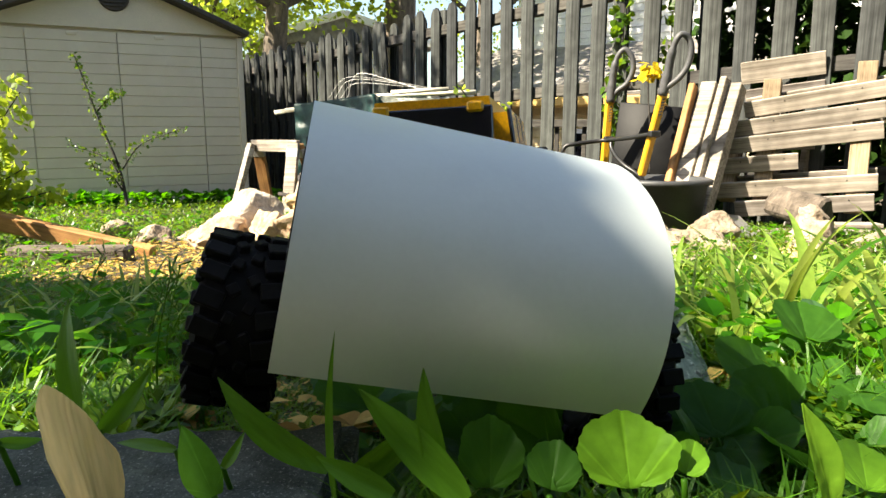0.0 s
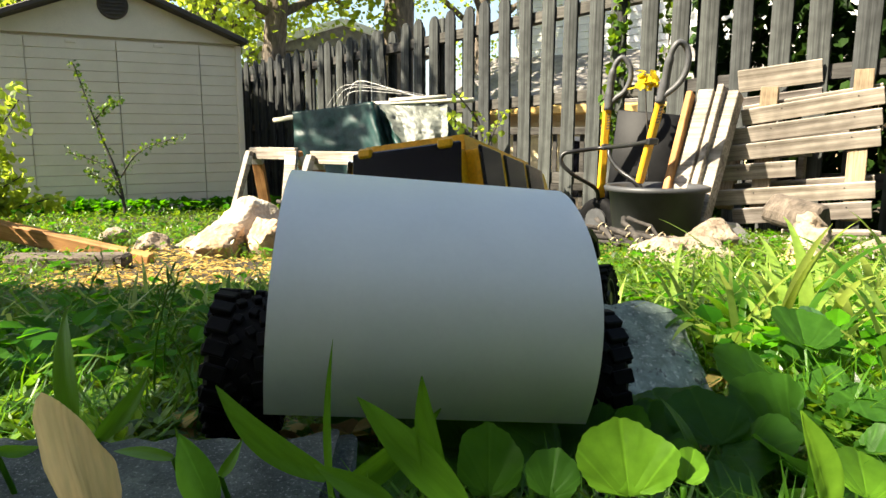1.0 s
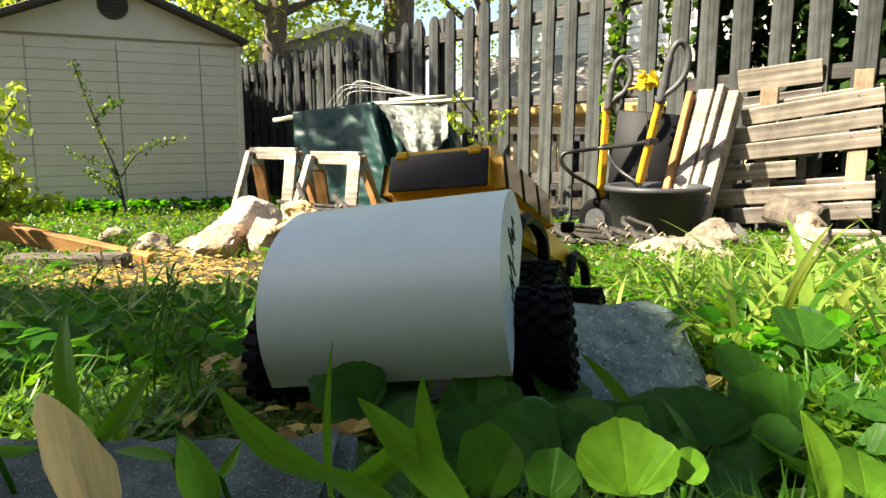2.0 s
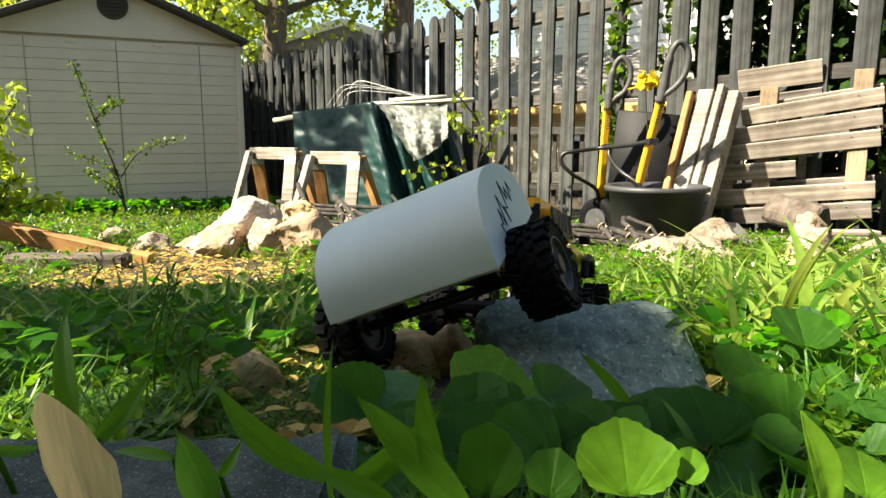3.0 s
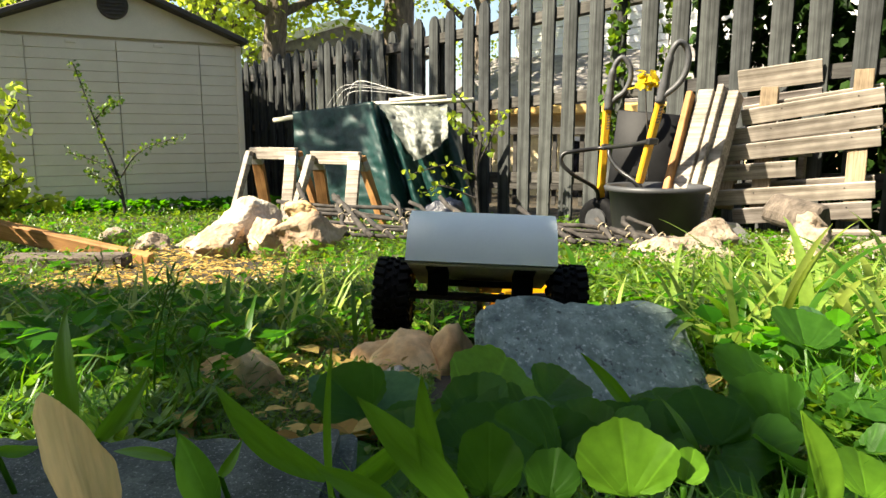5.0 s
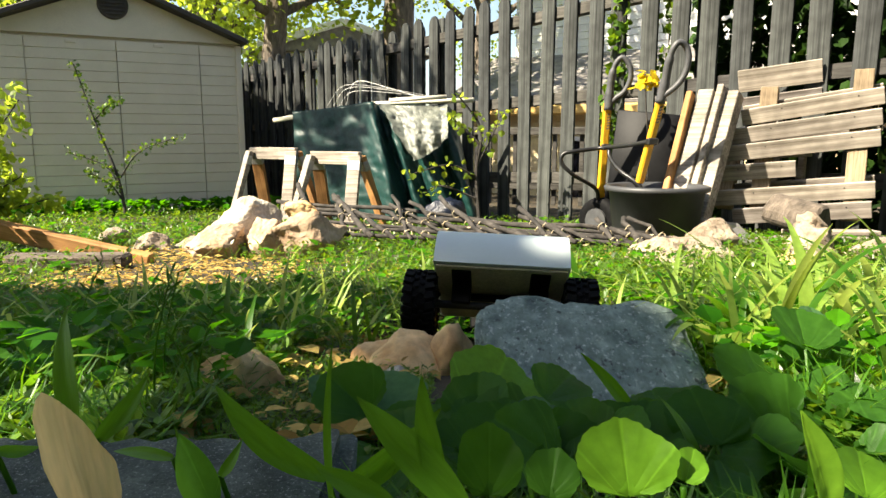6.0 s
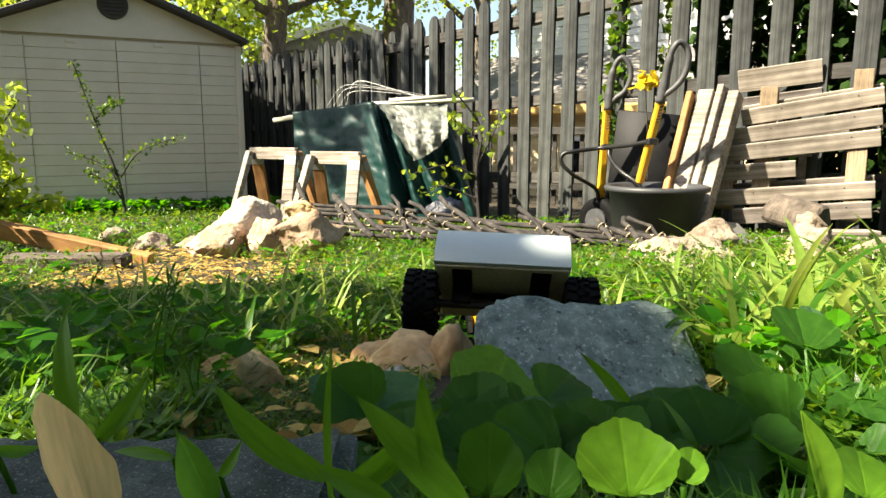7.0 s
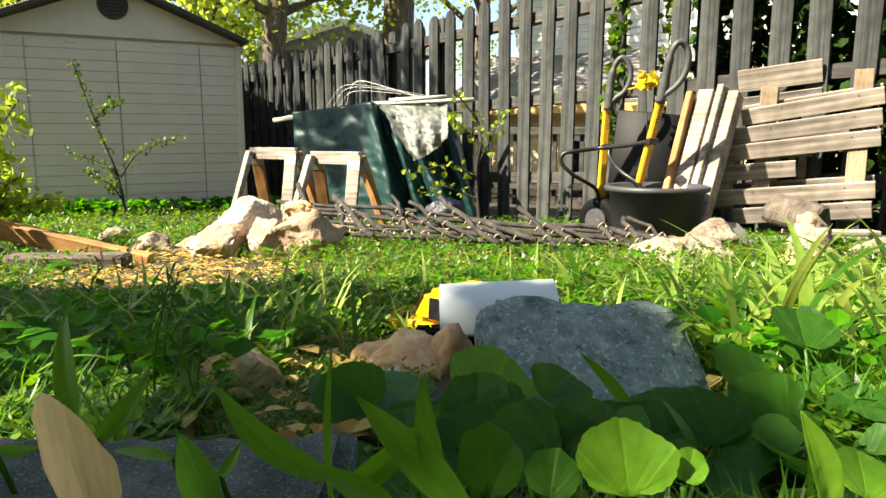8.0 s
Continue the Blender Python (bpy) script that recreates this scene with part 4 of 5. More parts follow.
def leaf_pose(base, tip, face=0.0):
    """Base to tip, the upper side turned up and towards the open side."""
    b, t = Vector(base), Vector(tip)
    y = (t - b).normalized()
    z = Vector((-b.x * 0.3 + face * 0.8, -1.0, 0.7))
    z = (z - y * z.dot(y)).normalized()
    x = y.cross(z)
    m = Matrix((x, y, z)).transposed().to_4x4()
    m.translation = b
    return m


LEAVES = [
    ('blade', -0.172, 0.3, 0.117, -0.186, 0.32, 0.169, 0.0119, 'grass', 0.0),
    ('blade', -0.167, 0.31, 0.106, -0.146, 0.32, 0.134, 0.0098, 'grass', 0.7),
    ('blade', -0.049, 0.27, 0.107, -0.09, 0.27, 0.149, 0.0112, 'grass', 0.5),
    ('blade', -0.044, 0.25, 0.106, -0.044, 0.26, 0.168, 0.0033, 'grass', 0.0),
    ('blade', -0.088, 0.24, 0.112, -0.098, 0.24, 0.139, 0.0139, 'violet', 0.3),
    ('blade', -0.091, 0.26, 0.113, -0.083, 0.26, 0.128, 0.0052, 'grass', 0.0),
    ('blade', 0.008, 0.24, 0.11, -0.031, 0.25, 0.15, 0.0143, 'lime2', 0.0),
    ('blade', -0.045, 0.28, 0.094, -0.003, 0.28, 0.131, 0.0135, 'grass', 0.8),
    ('blade', 0.001, 0.25, 0.106, -0.005, 0.25, 0.157, 0.0091, 'grass', 1.0),
    ('blade', -0.002, 0.25, 0.105, -0.003, 0.25, 0.134, 0.0062, 'grass', 0.5),
    ('blade', -0.114, 0.27, 0.116, -0.146, 0.28, 0.115, 0.0054, 'grass', 0.0),
    ('blade', -0.182, 0.26, 0.124, -0.17, 0.27, 0.122, 0.0056, 'grass', 0.0),
    ('blade', -0.1, 0.25, 0.111, -0.105, 0.25, 0.137, 0.0033, 'grass', 0.0),
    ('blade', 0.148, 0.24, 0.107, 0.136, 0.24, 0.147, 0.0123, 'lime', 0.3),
    ('blade', 0.122, 0.4, 0.072, 0.087, 0.4, 0.118, 0.0086, 'grass', 0.3),
    ('blade', 0.144, 0.36, 0.063, 0.127, 0.36, 0.105, 0.0119, 'grass', 0.5),
    ('blade', -0.02, 0.24, 0.112, -0.047, 0.24, 0.128, 0.0099, 'grass', 0.3),
    ('round', 0.018, 0.25, 0.106, 0.019, 0.26, 0.131, 0.0244, 'violet', 0.0),
    ('round', 0.04, 0.24, 0.112, 0.044, 0.25, 0.127, 0.0199, 'violet', 0.0),
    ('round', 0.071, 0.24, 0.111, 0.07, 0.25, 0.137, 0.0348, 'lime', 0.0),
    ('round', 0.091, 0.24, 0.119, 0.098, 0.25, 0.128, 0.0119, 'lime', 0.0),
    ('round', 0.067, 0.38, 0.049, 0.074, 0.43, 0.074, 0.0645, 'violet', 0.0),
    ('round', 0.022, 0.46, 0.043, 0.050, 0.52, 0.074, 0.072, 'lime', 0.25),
    ('round', -0.049, 0.42, 0.052, -0.053, 0.48, 0.076, 0.0748, 'violetpale', 0.0),
    ('round', 0.266, 0.55, 0.018, 0.282, 0.58, 0.059, 0.0592, 'violet', 0.0),
    ('round', 0.283, 0.48, 0.014, 0.309, 0.54, 0.037, 0.0597, 'violet', 0.0),
    ('round', 0.154, 0.46, 0.039, 0.17, 0.51, 0.041, 0.0438, 'violet', 0.0),
    ('round', 0.134, 0.3, 0.076, 0.142, 0.33, 0.083, 0.0298, 'violet', 0.0),
    ('round', 0.176, 0.34, 0.057, 0.192, 0.38, 0.067, 0.0366, 'violet', 0.0),
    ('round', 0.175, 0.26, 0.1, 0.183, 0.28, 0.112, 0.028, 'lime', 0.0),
    ('round', -0.02, 0.36, 0.077, -0.023, 0.39, 0.087, 0.0358, 'violet', 0.0),
    ('round', 0.067, 0.44, 0.07, 0.095, 0.49, 0.074, 0.0437, 'violet', 0.0),
    ('round', -0.028, 0.3, 0.076, -0.031, 0.33, 0.085, 0.0373, 'violet', 0.0),
    ('round', -0.195, 0.3, 0.076, -0.216, 0.33, 0.073, 0.0224, 'violet', 0.0),
    ('round', 0.372, 0.6, -0.017, 0.411, 0.66, -0.002, 0.0547, 'violet', 0.0),
]


def build_near_plants():
    for k, (kind, bx, by, bz, tx, ty, tz, w, mat, face) in enumerate(LEAVES):
        base, tip = Vector((bx, by, bz)), Vector((tx, ty, tz))
        length = (tip - base).length
        name, lab, cat = ("violet_plant", "broad scalloped green leaf on a bent stalk among weeds", "plant") if kind == "round" else ("grass_weed", "long pointed green leaf rising from the weeds", "plant")
        # these leaves get the colour that already holds sunlight
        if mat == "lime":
            lab = "yellow-green leaf with sunlight put into its colour, among darker weeds"
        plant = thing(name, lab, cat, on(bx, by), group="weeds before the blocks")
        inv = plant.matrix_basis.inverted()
        col = {"lime2": "grass", "violetpale": "pale", "lime": "sunlit_leaf"}.get(mat, mat)
        part("leaf", leaf_shape(kind, w, length * (1.08 if kind == "round" else 1.04), k), col, plant, m=inv @ leaf_pose(base, tip, face), smooth=True)
        foot = Vector((bx, by, ground_z(bx, by) - 0.01))
        mid = base.lerp(foot, 0.5) + Vector((0.004, 0.006, 0))
        part("stem", tube_bm([inv @ p for p in curve_pts([base, mid, foot], 4)], 0.0012 + 0.004 * w, 6), "grass", plant, smooth=True)


build_near_plants()


def build_petal():
    b, t = Vector((-0.136, 0.25, 0.090)), Vector((-0.144, 0.25, 0.150))
    husk = thing("dry_husk", "dry tan papery seed husk standing among weeds", "seed husk", on(-0.138, 0.25))
    inv = husk.matrix_basis.inverted()
    part("papery_shell", leaf_shape("petal", 0.0255, 0.066, 3, 0.5, 24, 41), "petal", husk, m=inv @ leaf_pose(b, t, 0.1), smooth=True)
    part("stalk", tube_bm([inv @ p for p in curve_pts([(-0.136, 0.251, 0.05), (-0.137, 0.251, 0.08), b + Vector((0, 0.001, 0.006))], 4)], 0.002, 6), "dry", husk)


build_petal()


def build_clumps():
    """Violet clumps of several leaves on their own stalks, round the blocks."""
    rnd = random.Random(21)
    spots = [(0.24, 0.40), (0.27, 0.47), (0.22, 0.375), (0.15, 0.385), (0.08, 0.39), (0.02, 0.40), (0.30, 0.41), (0.25, 0.44), (0.31, 0.52), (0.21, 0.36), (0.10, 0.355), (0.03, 0.37), (-0.02, 0.42),
             (-0.34, 0.60), (-0.42, 0.44), (0.16, 0.35), (0.28, 0.37), (-0.40, 0.52), (0.58, 0.80)]
    for k, (x, y) in enumerate(spots):
        plant = thing("violet_plant", "low clump of rounded scalloped violet leaves", "plant", on(x, y), group="violet clumps")
        for i in range(rnd.choice((4, 5, 6))):
            a, r = rnd.uniform(0, 6.28), rnd.uniform(0.008, 0.035)
            base = Vector((r * math.cos(a), r * math.sin(a), rnd.uniform(0.012, 0.045) * (0.35 if y < 0.43 and x > -0.05 else 1)))
            size = rnd.uniform(0.025, 0.05)
            tip = base + Vector((math.cos(a) * 0.7, math.sin(a) * 0.7, rnd.uniform(0.1, 0.7))).normalized() * size
            y_ax = (tip - base).normalized()
            z_ax = Vector((rnd.uniform(-0.3, 0.3), -0.4, 1.0))
            z_ax = (z_ax - y_ax * z_ax.dot(y_ax)).normalized()
            m = Matrix((y_ax.cross(z_ax), y_ax, z_ax)).transposed().to_4x4()
            m.translation = base
            part("leaf", round_leaf(size * rnd.uniform(0.95, 1.2), size, 100 + k * 7 + i, 0.35), "violet" if rnd.random() < 0.94 else "pale", plant, m=m, smooth=True)
            part("stem", tube_bm([(0, 0, -0.01), base * 0.6, base + y_ax * size * 0.12], 0.0013, 5), "grass", plant)


build_clumps()


def ribbon_bm(length, width, rise, arch, seed):
    """One long grass blade that rises and arches over, folded along its midrib."""
    rnd = random.Random(seed)
    bm = bmesh.new()
    rows, n = [], 16
    p, ang = Vector((0, 0, 0)), rise
    for i in range(n + 1):
        u = i / n
        half = 0.5 * width * min(1, 0.5 + u * 2.5) * (1 - u ** 2.6) + 0.0002
        tw = 0.8 * math.sin(u * 2.5 + seed) * 0.5
        rows.append([bm.verts.new(p + Vector((s * half * math.cos(tw), s * half * math.sin(tw) * 0.5, 0.25 * half * abs(s)))) for s in (-1, 0, 1)])
        ang -= arch / n * (0.4 + 1.4 * u)
        p = p + Vector((0, math.cos(ang), math.sin(ang))) * (length / n)
    for a, b in zip(rows, rows[1:]):
        for k in range(2):
            bm.faces.new((a[k], a[k + 1], b[k + 1], b[k]))
    return bm


def build_tufts():
    rnd = random.Random(77)
    spots = [(0.32, 0.60), (0.38, 0.66), (0.36, 0.52), (0.45, 0.60), (0.30, 0.70), (0.44, 0.72), (0.40, 0.46), (0.36, 0.78), (0.42, 0.88), (0.50, 0.80), (0.46, 1.0), (0.58, 0.92), (0.55, 1.1), (0.66, 1.05), (0.70, 1.22), (0.40, 1.15), (0.34, 0.95), (0.62, 0.80), (0.80, 1.2),
             (-0.12, 0.92), (-0.05, 1.05), (-0.20, 1.0), (-0.16, 1.2), (-0.30, 0.85), (-0.02, 1.35), (-0.45, 0.95), (-0.42, 0.66), (-0.24, 0.78), (-0.55, 0.8), (0.9, 1.5), (0.3, 1.5), (0.75, 0.95),
             (0.50, 0.70), (0.56, 0.98), (0.47, 0.88), (0.64, 1.14), (0.52, 1.22), (0.40, 0.80), (0.74, 1.10), (0.46, 0.66), (-0.34, 0.5), (-0.28, 0.62), (-0.2, 0.66), (-0.4, 0.78), (-0.5, 0.66), (-0.35, 1.05), (-0.6, 1.0), (-0.7, 1.25)]
    for k, (x, y) in enumerate(spots):
        tuft = thing("grass_tuft", "tuft of long arching green grass blades", "grass", on(x, y), group="grass tufts")
        for i in range(rnd.choice((6, 7, 8))):
            L = rnd.uniform(0.09, 0.19) * (0.75 if x < 0 else 1.2)
            # blades on the right mostly take the colour with sunlight in it
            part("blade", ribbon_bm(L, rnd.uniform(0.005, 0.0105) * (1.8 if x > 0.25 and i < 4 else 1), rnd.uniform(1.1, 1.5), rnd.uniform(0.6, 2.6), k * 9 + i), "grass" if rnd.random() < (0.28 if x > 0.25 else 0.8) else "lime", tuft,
                 m=pose(rnd.uniform(-0.02, 0.02), rnd.uniform(-0.02, 0.02), 0, 0, 0, rnd.uniform(0, 360)), smooth=True)


build_tufts()


def build_stalks():
    """Thin flowering grass stalks standing among the weeds, small seeds along the top."""
    rnd = random.Random(91)
    for x, y in ((-0.17, 0.45), (-0.19, 0.50), (-0.21, 0.47), (-0.24, 0.56), (-0.28, 0.62), (-0.33, 0.55), (-0.26, 0.70), (-0.38, 0.68), (0.36, 0.72), (0.43, 0.80)):
        stalk = thing("grass_stalk", "thin green flowering grass stalk with tiny seeds", "grass", on(x, y), group="grass stalks")
        h, lean, away = rnd.uniform(0.07, 0.125), rnd.uniform(-0.03, 0.03), rnd.uniform(-0.02, 0.02)
        pts = curve_pts([(0, 0, -0.01), (lean * 0.2, away * 0.2, h * 0.5), (lean, away, h)], 6)
        part("stem", tube_bm(pts, [0.0011 - 0.00005 * i for i in range(len(pts))], 5), "grass", stalk, smooth=True)
        for k in range(7):
            p = Vector(pts[-1]).lerp(Vector(pts[-5]), k / 7)
            q = p + Vector((rnd.uniform(-0.008, 0.008), rnd.uniform(-0.008, 0.008), rnd.uniform(0.002, 0.009)))
            part("seed", tube_bm([p, q, q + (q - p) * 0.35], [0.0004, 0.0011, 0.0004], 5), "grass", stalk)


build_stalks()


def scatter(name, n, shape, faces, place, mat, label, seed):
    """Many small pieces in one mesh: place gives x, y, yaw, tilt, size, width and lift for each."""
    rng = np.random.default_rng(seed)
    x, y, yaw, tilt, size, wide, lift = place(rng, n)
    n = len(x)
    z = np.array([ground_z(a, b) for a, b in zip(x, y)]) + lift
    sh = np.array(shape, float)
    p = np.repeat(sh[None], n, 0)
    p[:, :, 0] *= (size * wide)[:, None]
    p[:, :, 1] *= size[:, None]
    p[:, :, 2] *= size[:, None]
    c, s = np.cos(tilt)[:, None], np.sin(tilt)[:, None]
    py, pz = p[:, :, 1] * c - p[:, :, 2] * s, p[:, :, 1] * s + p[:, :, 2] * c
    c, s = np.cos(yaw)[:, None], np.sin(yaw)[:, None]
    px, py = p[:, :, 0] * c - py * s, p[:, :, 0] * s + py * c
    v = np.stack([px + x[:, None], py + y[:, None], pz + z[:, None]], -1).reshape(-1, 3)
    k = len(sh)
    f = [tuple(int(q) + i * k for q in fc) for i in range(n) for fc in faces]
    me = bpy.data.meshes.new(name)
    me.from_pydata(v.tolist(), [], f)
    ob = part(name, me, mat)
    return tagged(ob, label, name.replace("_", " "), kind="stuff")


LEAF7 = [(0, 0, 0), (0.42, 0.22, 0.08), (0.46, 0.55, 0.05), (0, 1, -0.12), (-0.46, 0.55, 0.05), (-0.42, 0.22, 0.08), (0, 0.45, -0.04)]
FAN7 = [(6, 0, 1), (6, 1, 2), (6, 2, 3), (6, 3, 4), (6, 4, 5), (6, 5, 0)]
BLADE = [(-0.5, 0, 0), (0.5, 0, 0), (-0.42, 0.35, 0.03), (0.42, 0.35, 0.03), (-0.28, 0.7, -0.06), (0.28, 0.7, -0.06), (0, 1, -0.28)]
STRIP = [(0, 1, 3, 2), (2, 3, 5, 4), (4, 5, 6)]


def spread(rng, n, near, far, side=0.78):
    y = np.exp(rng.uniform(math.log(near), math.log(far), n))
    x = rng.uniform(-side, side, n) * (y + 0.05)
    return x, y


def free(x, y):
    """Off the blocks, the stones and the wheel tracks."""
    slab = (x > -0.01) & (x < 0.225) & (y > 0.41) & (y < 0.78)
    edge = (x < -0.04) & (x > -0.45) & (y > 0.16) & (y < 0.35)
    shed = (y > 6.2 + (x + 3.13) * 0.53) & (x < -2.0)
    fence = (x - 0.377) * 0.745 + (y - 5.83) * 0.667 > -0.05
    return ~(slab | edge | shed | fence)


def low(x, y):
    """Trodden strip where the wheels go: 1 there, 0 elsewhere."""
    return ((x > -0.17) & (x < 0.24) & (y > 0.28) & (y < 1.25)).astype(float)


def bare(x, y):
    """The dry patches by the stones, their golden litter standing in for sunlit ground."""
    a = np.exp(-(((x + 0.90) / 0.42) ** 2 + ((y - 2.35) / 0.42) ** 2)) + 0.8 * np.exp(-(((x - 0.5) / 0.4) ** 2 + ((y - 3.0) / 0.25) ** 2)) + np.exp(-(((x + 1.2) / 0.5) ** 2 + ((y - 3.1) / 0.35) ** 2))
    return a


def short(x, y):
    """Growth thins out and stays low before the dry patch."""
    return 1 - 0.7 * np.exp(-(((x + 0.85) / 0.5) ** 2 + ((y - 1.9) / 0.45) ** 2))


def small_leaves(rng, n):
    x, y = spread(rng, n, 0.24, 7.4)
    k = free(x, y) & (rng.uniform(0, 1, n) > bare(x, y) * 1.3)
    x, y = x[k], y[k]
    n = len(x)
    f = (1 - 0.55 * low(x, y)) * short(x, y)
    size = rng.uniform(0.006, 0.019, n) * (0.75 + 0.27 * y) * f
    return x, y, rng.uniform(0, 6.28, n), rng.uniform(-0.3, 1.2, n), size, rng.uniform(0.35, 1.0, n), rng.uniform(0.0, 0.045, n) * f * np.clip(y, 0.6, 1.6)


def big_leaves(rng, n):
    x, y = spread(rng, n, 0.5, 5.5)
    k = free(x, y) & (rng.uniform(0, 1, n) > bare(x, y) * 1.6) & (low(x, y) < 0.5)
    x, y = x[k], y[k]
    n = len(x)
    return x, y, rng.uniform(0, 6.28, n), rng.uniform(-0.1, 0.7, n), rng.uniform(0.016, 0.036, n) * (0.7 + 0.28 * y), rng.uniform(0.6, 1.1, n), rng.uniform(0.015, 0.065, n) * short(x, y)


def blades(rng, n):
    x, y = spread(rng, n, 0.24, 6.5)
    k = free(x, y) & (rng.uniform(0, 1, n) > bare(x, y) * 1.2)
    x, y = x[k], y[k]
    n = len(x)
    size = rng.uniform(0.03, 0.085, n) * (1 - 0.6 * low(x, y)) * np.clip(0.7 + 0.25 * y, 0.6, 1.3) * short(x, y)
    return x, y, rng.uniform(0, 6.28, n), rng.uniform(0.3, 1.45, n), size, rng.uniform(0.025, 0.06, n), np.zeros(n)


def tall_blades(rng, n):
    x = np.concatenate([rng.uniform(0.30, 1.1, n // 2), rng.uniform(-0.55, -0.02, n // 4), rng.uniform(-0.9, 1.6, n // 4)])
    y = np.concatenate([rng.uniform(0.6, 1.55, n // 2), rng.uniform(0.78, 1.5, n // 4), rng.uniform(1.3, 2.8, n // 4)])
    k = free(x, y) & (low(x, y) < 0.5) & (x < 0.78 * y) & (rng.uniform(0, 1, len(x)) > bare(x, y))
    x, y = x[k], y[k]
    n = len(x)
    return x, y, rng.uniform(0, 6.28, n), rng.uniform(0.5, 1.35, n), rng.uniform(0.08, 0.17, n) * short(x, y), rng.uniform(0.035, 0.075, n), np.zeros(n)


def litter(rng, n):
    x, y = spread(rng, n, 0.4, 5)
    k = (rng.uniform(0, 1, n) < bare(x, y) + 0.04) & free(x, y)
    x, y = x[k], y[k]
    n = len(x)
    return x, y, rng.uniform(0, 6.28, n), rng.uniform(-0.2, 0.3, n), rng.uniform(0.010, 0.036, n), rng.uniform(0.25, 0.8, n), rng.uniform(0.002, 0.02, n)


def ivy_bed(rng, n):
    t = rng.uniform(-0.3, 2.6, n)
    x = -2.05 - t * 0.88 + rng.normal(0, 0.05, n)
    y = 7.12 - t * 0.47 - np.abs(rng.normal(0, 0.12, n))
    return x, y, rng.uniform(0, 6.28, n), rng.uniform(0.0, 1.1, n), rng.uniform(0.04, 0.08, n), rng.uniform(0.8, 1.1, n), rng.uniform(0.0, 0.13, n)


def yard(rng, n):
    """The rest of the lawn, coarser, out to the walls."""
    x, y = rng.uniform(-6.5, 4.5, n), rng.uniform(-2.4, 8.5, n)
    k = free(x, y) & ~((np.abs(x) < 0.78 * (y + 0.05)) & (y > 0.24) & (y < 7)) & (x * x + y * y > 0.06)
    x, y = x[k], y[k]
    n = len(x)
    return x, y, rng.uniform(0, 6.28, n), rng.uniform(0.3, 1.4, n), rng.uniform(0.05, 0.11, n) * np.where(x * x + y * y < 0.3, 0.4, 1), rng.uniform(0.05, 0.3, n), np.zeros(n)


scatter("lawn", 60000, BLADE, STRIP, yard, "grass", "uncut lawn spreading to the walls of the yard", 7)
scatter("ground_cover", 105000, LEAF7, FAN7, small_leaves, "leaf", "dense low clover-like leaves covering the yard", 1)
scatter("violet_leaves", 4200, LEAF7, FAN7, big_leaves, "weed", "larger rounded weed leaves scattered through the grass", 2)
scatter("grass", 30000, BLADE, STRIP, blades, "grass", "uncut green grass between the weeds", 3)
scatter("tall_grass", 900, BLADE, STRIP, tall_blades, "lime", "tall broad grass blades, sunlight put into their yellow-green", 4)
scatter("leaf_litter", 52000, LEAF7, FAN7, litter, "dry", "dry leaf and wood litter on bare soil, gold as sunlit ground", 5)
scatter("ivy_bed", 1600, LEAF7, FAN7, ivy_bed, "weed", "dark ivy leaves along the foot of the shed", 6)


def leaf_cloud_bm(centres, per, radius, size, seed, squash=0.8):
    """Clumps of single leaves round twig ends, in one mesh."""
    rng = np.random.default_rng(seed)
    c = np.repeat(np.array(centres, float), per, 0)
    n = len(c)
    d = rng.normal(0, 1, (n, 3))
    d /= np.linalg.norm(d, axis=1)[:, None]
    d *= (rng.uniform(0.15, 1, n) ** 0.5 * radius)[:, None]
    d[:, 2] *= squash
    sh = np.array(LEAF7)
    s = rng.uniform(0.6, 1.25, n) * size
    p = np.repeat(sh[None], n, 0) * s[:, None, None]
    q = rng.normal(0, 1, (n, 4))
    q /= np.linalg.norm(q, axis=1)[:, None]
    w, x, y, z = q.T
    r = np.stack([1 - 2 * (y * y + z * z), 2 * (x * y - z * w), 2 * (x * z + y * w), 2 * (x * y + z * w), 1 - 2 * (x * x + z * z), 2 * (y * z - x * w),
                  2 * (x * z - y * w), 2 * (y * z + x * w), 1 - 2 * (x * x + y * y)], -1).reshape(n, 3, 3)
    v = (np.einsum("nij,nkj->nki", r, p) + (c + d)[:, None]).reshape(-1, 3)
    me = bpy.data.meshes.new("leaves")
    me.from_pydata(v.tolist(), [], [tuple(k + 7 * i for k in f) for i in range(n) for f in FAN7])
    return me


def build_shrub():
    sh = thing("shrub", "bright green small-leaved shrub at the edge of the bed", "shrub", on(-2.12, 2.8))
    rnd = random.Random(5)
    tips = []
    for k in range(16):
        a, r = rnd.uniform(0, 6.28), rnd.uniform(0.1, 0.34)
        end = Vector((r * math.cos(a) + 0.12, r * math.sin(a), rnd.uniform(0.25, 0.68)))
        pts = curve_pts([(0, 0, 0), end * 0.5 + Vector((0, 0, 0.06)), end], 4)
        part("branch", tube_bm(pts, [0.008 - 0.0007 * i for i in range(len(pts))], 5), "stick", sh)
        tips += [p + Vector((rnd.uniform(-1, 1), rnd.uniform(-1, 1), rnd.uniform(-1, 1))) * 0.05 for p in pts[3:] for _ in range(3)]
    part("crown", leaf_cloud_bm(tips, 9, 0.07, 0.038, 5), "canopy", sh)


build_shrub()


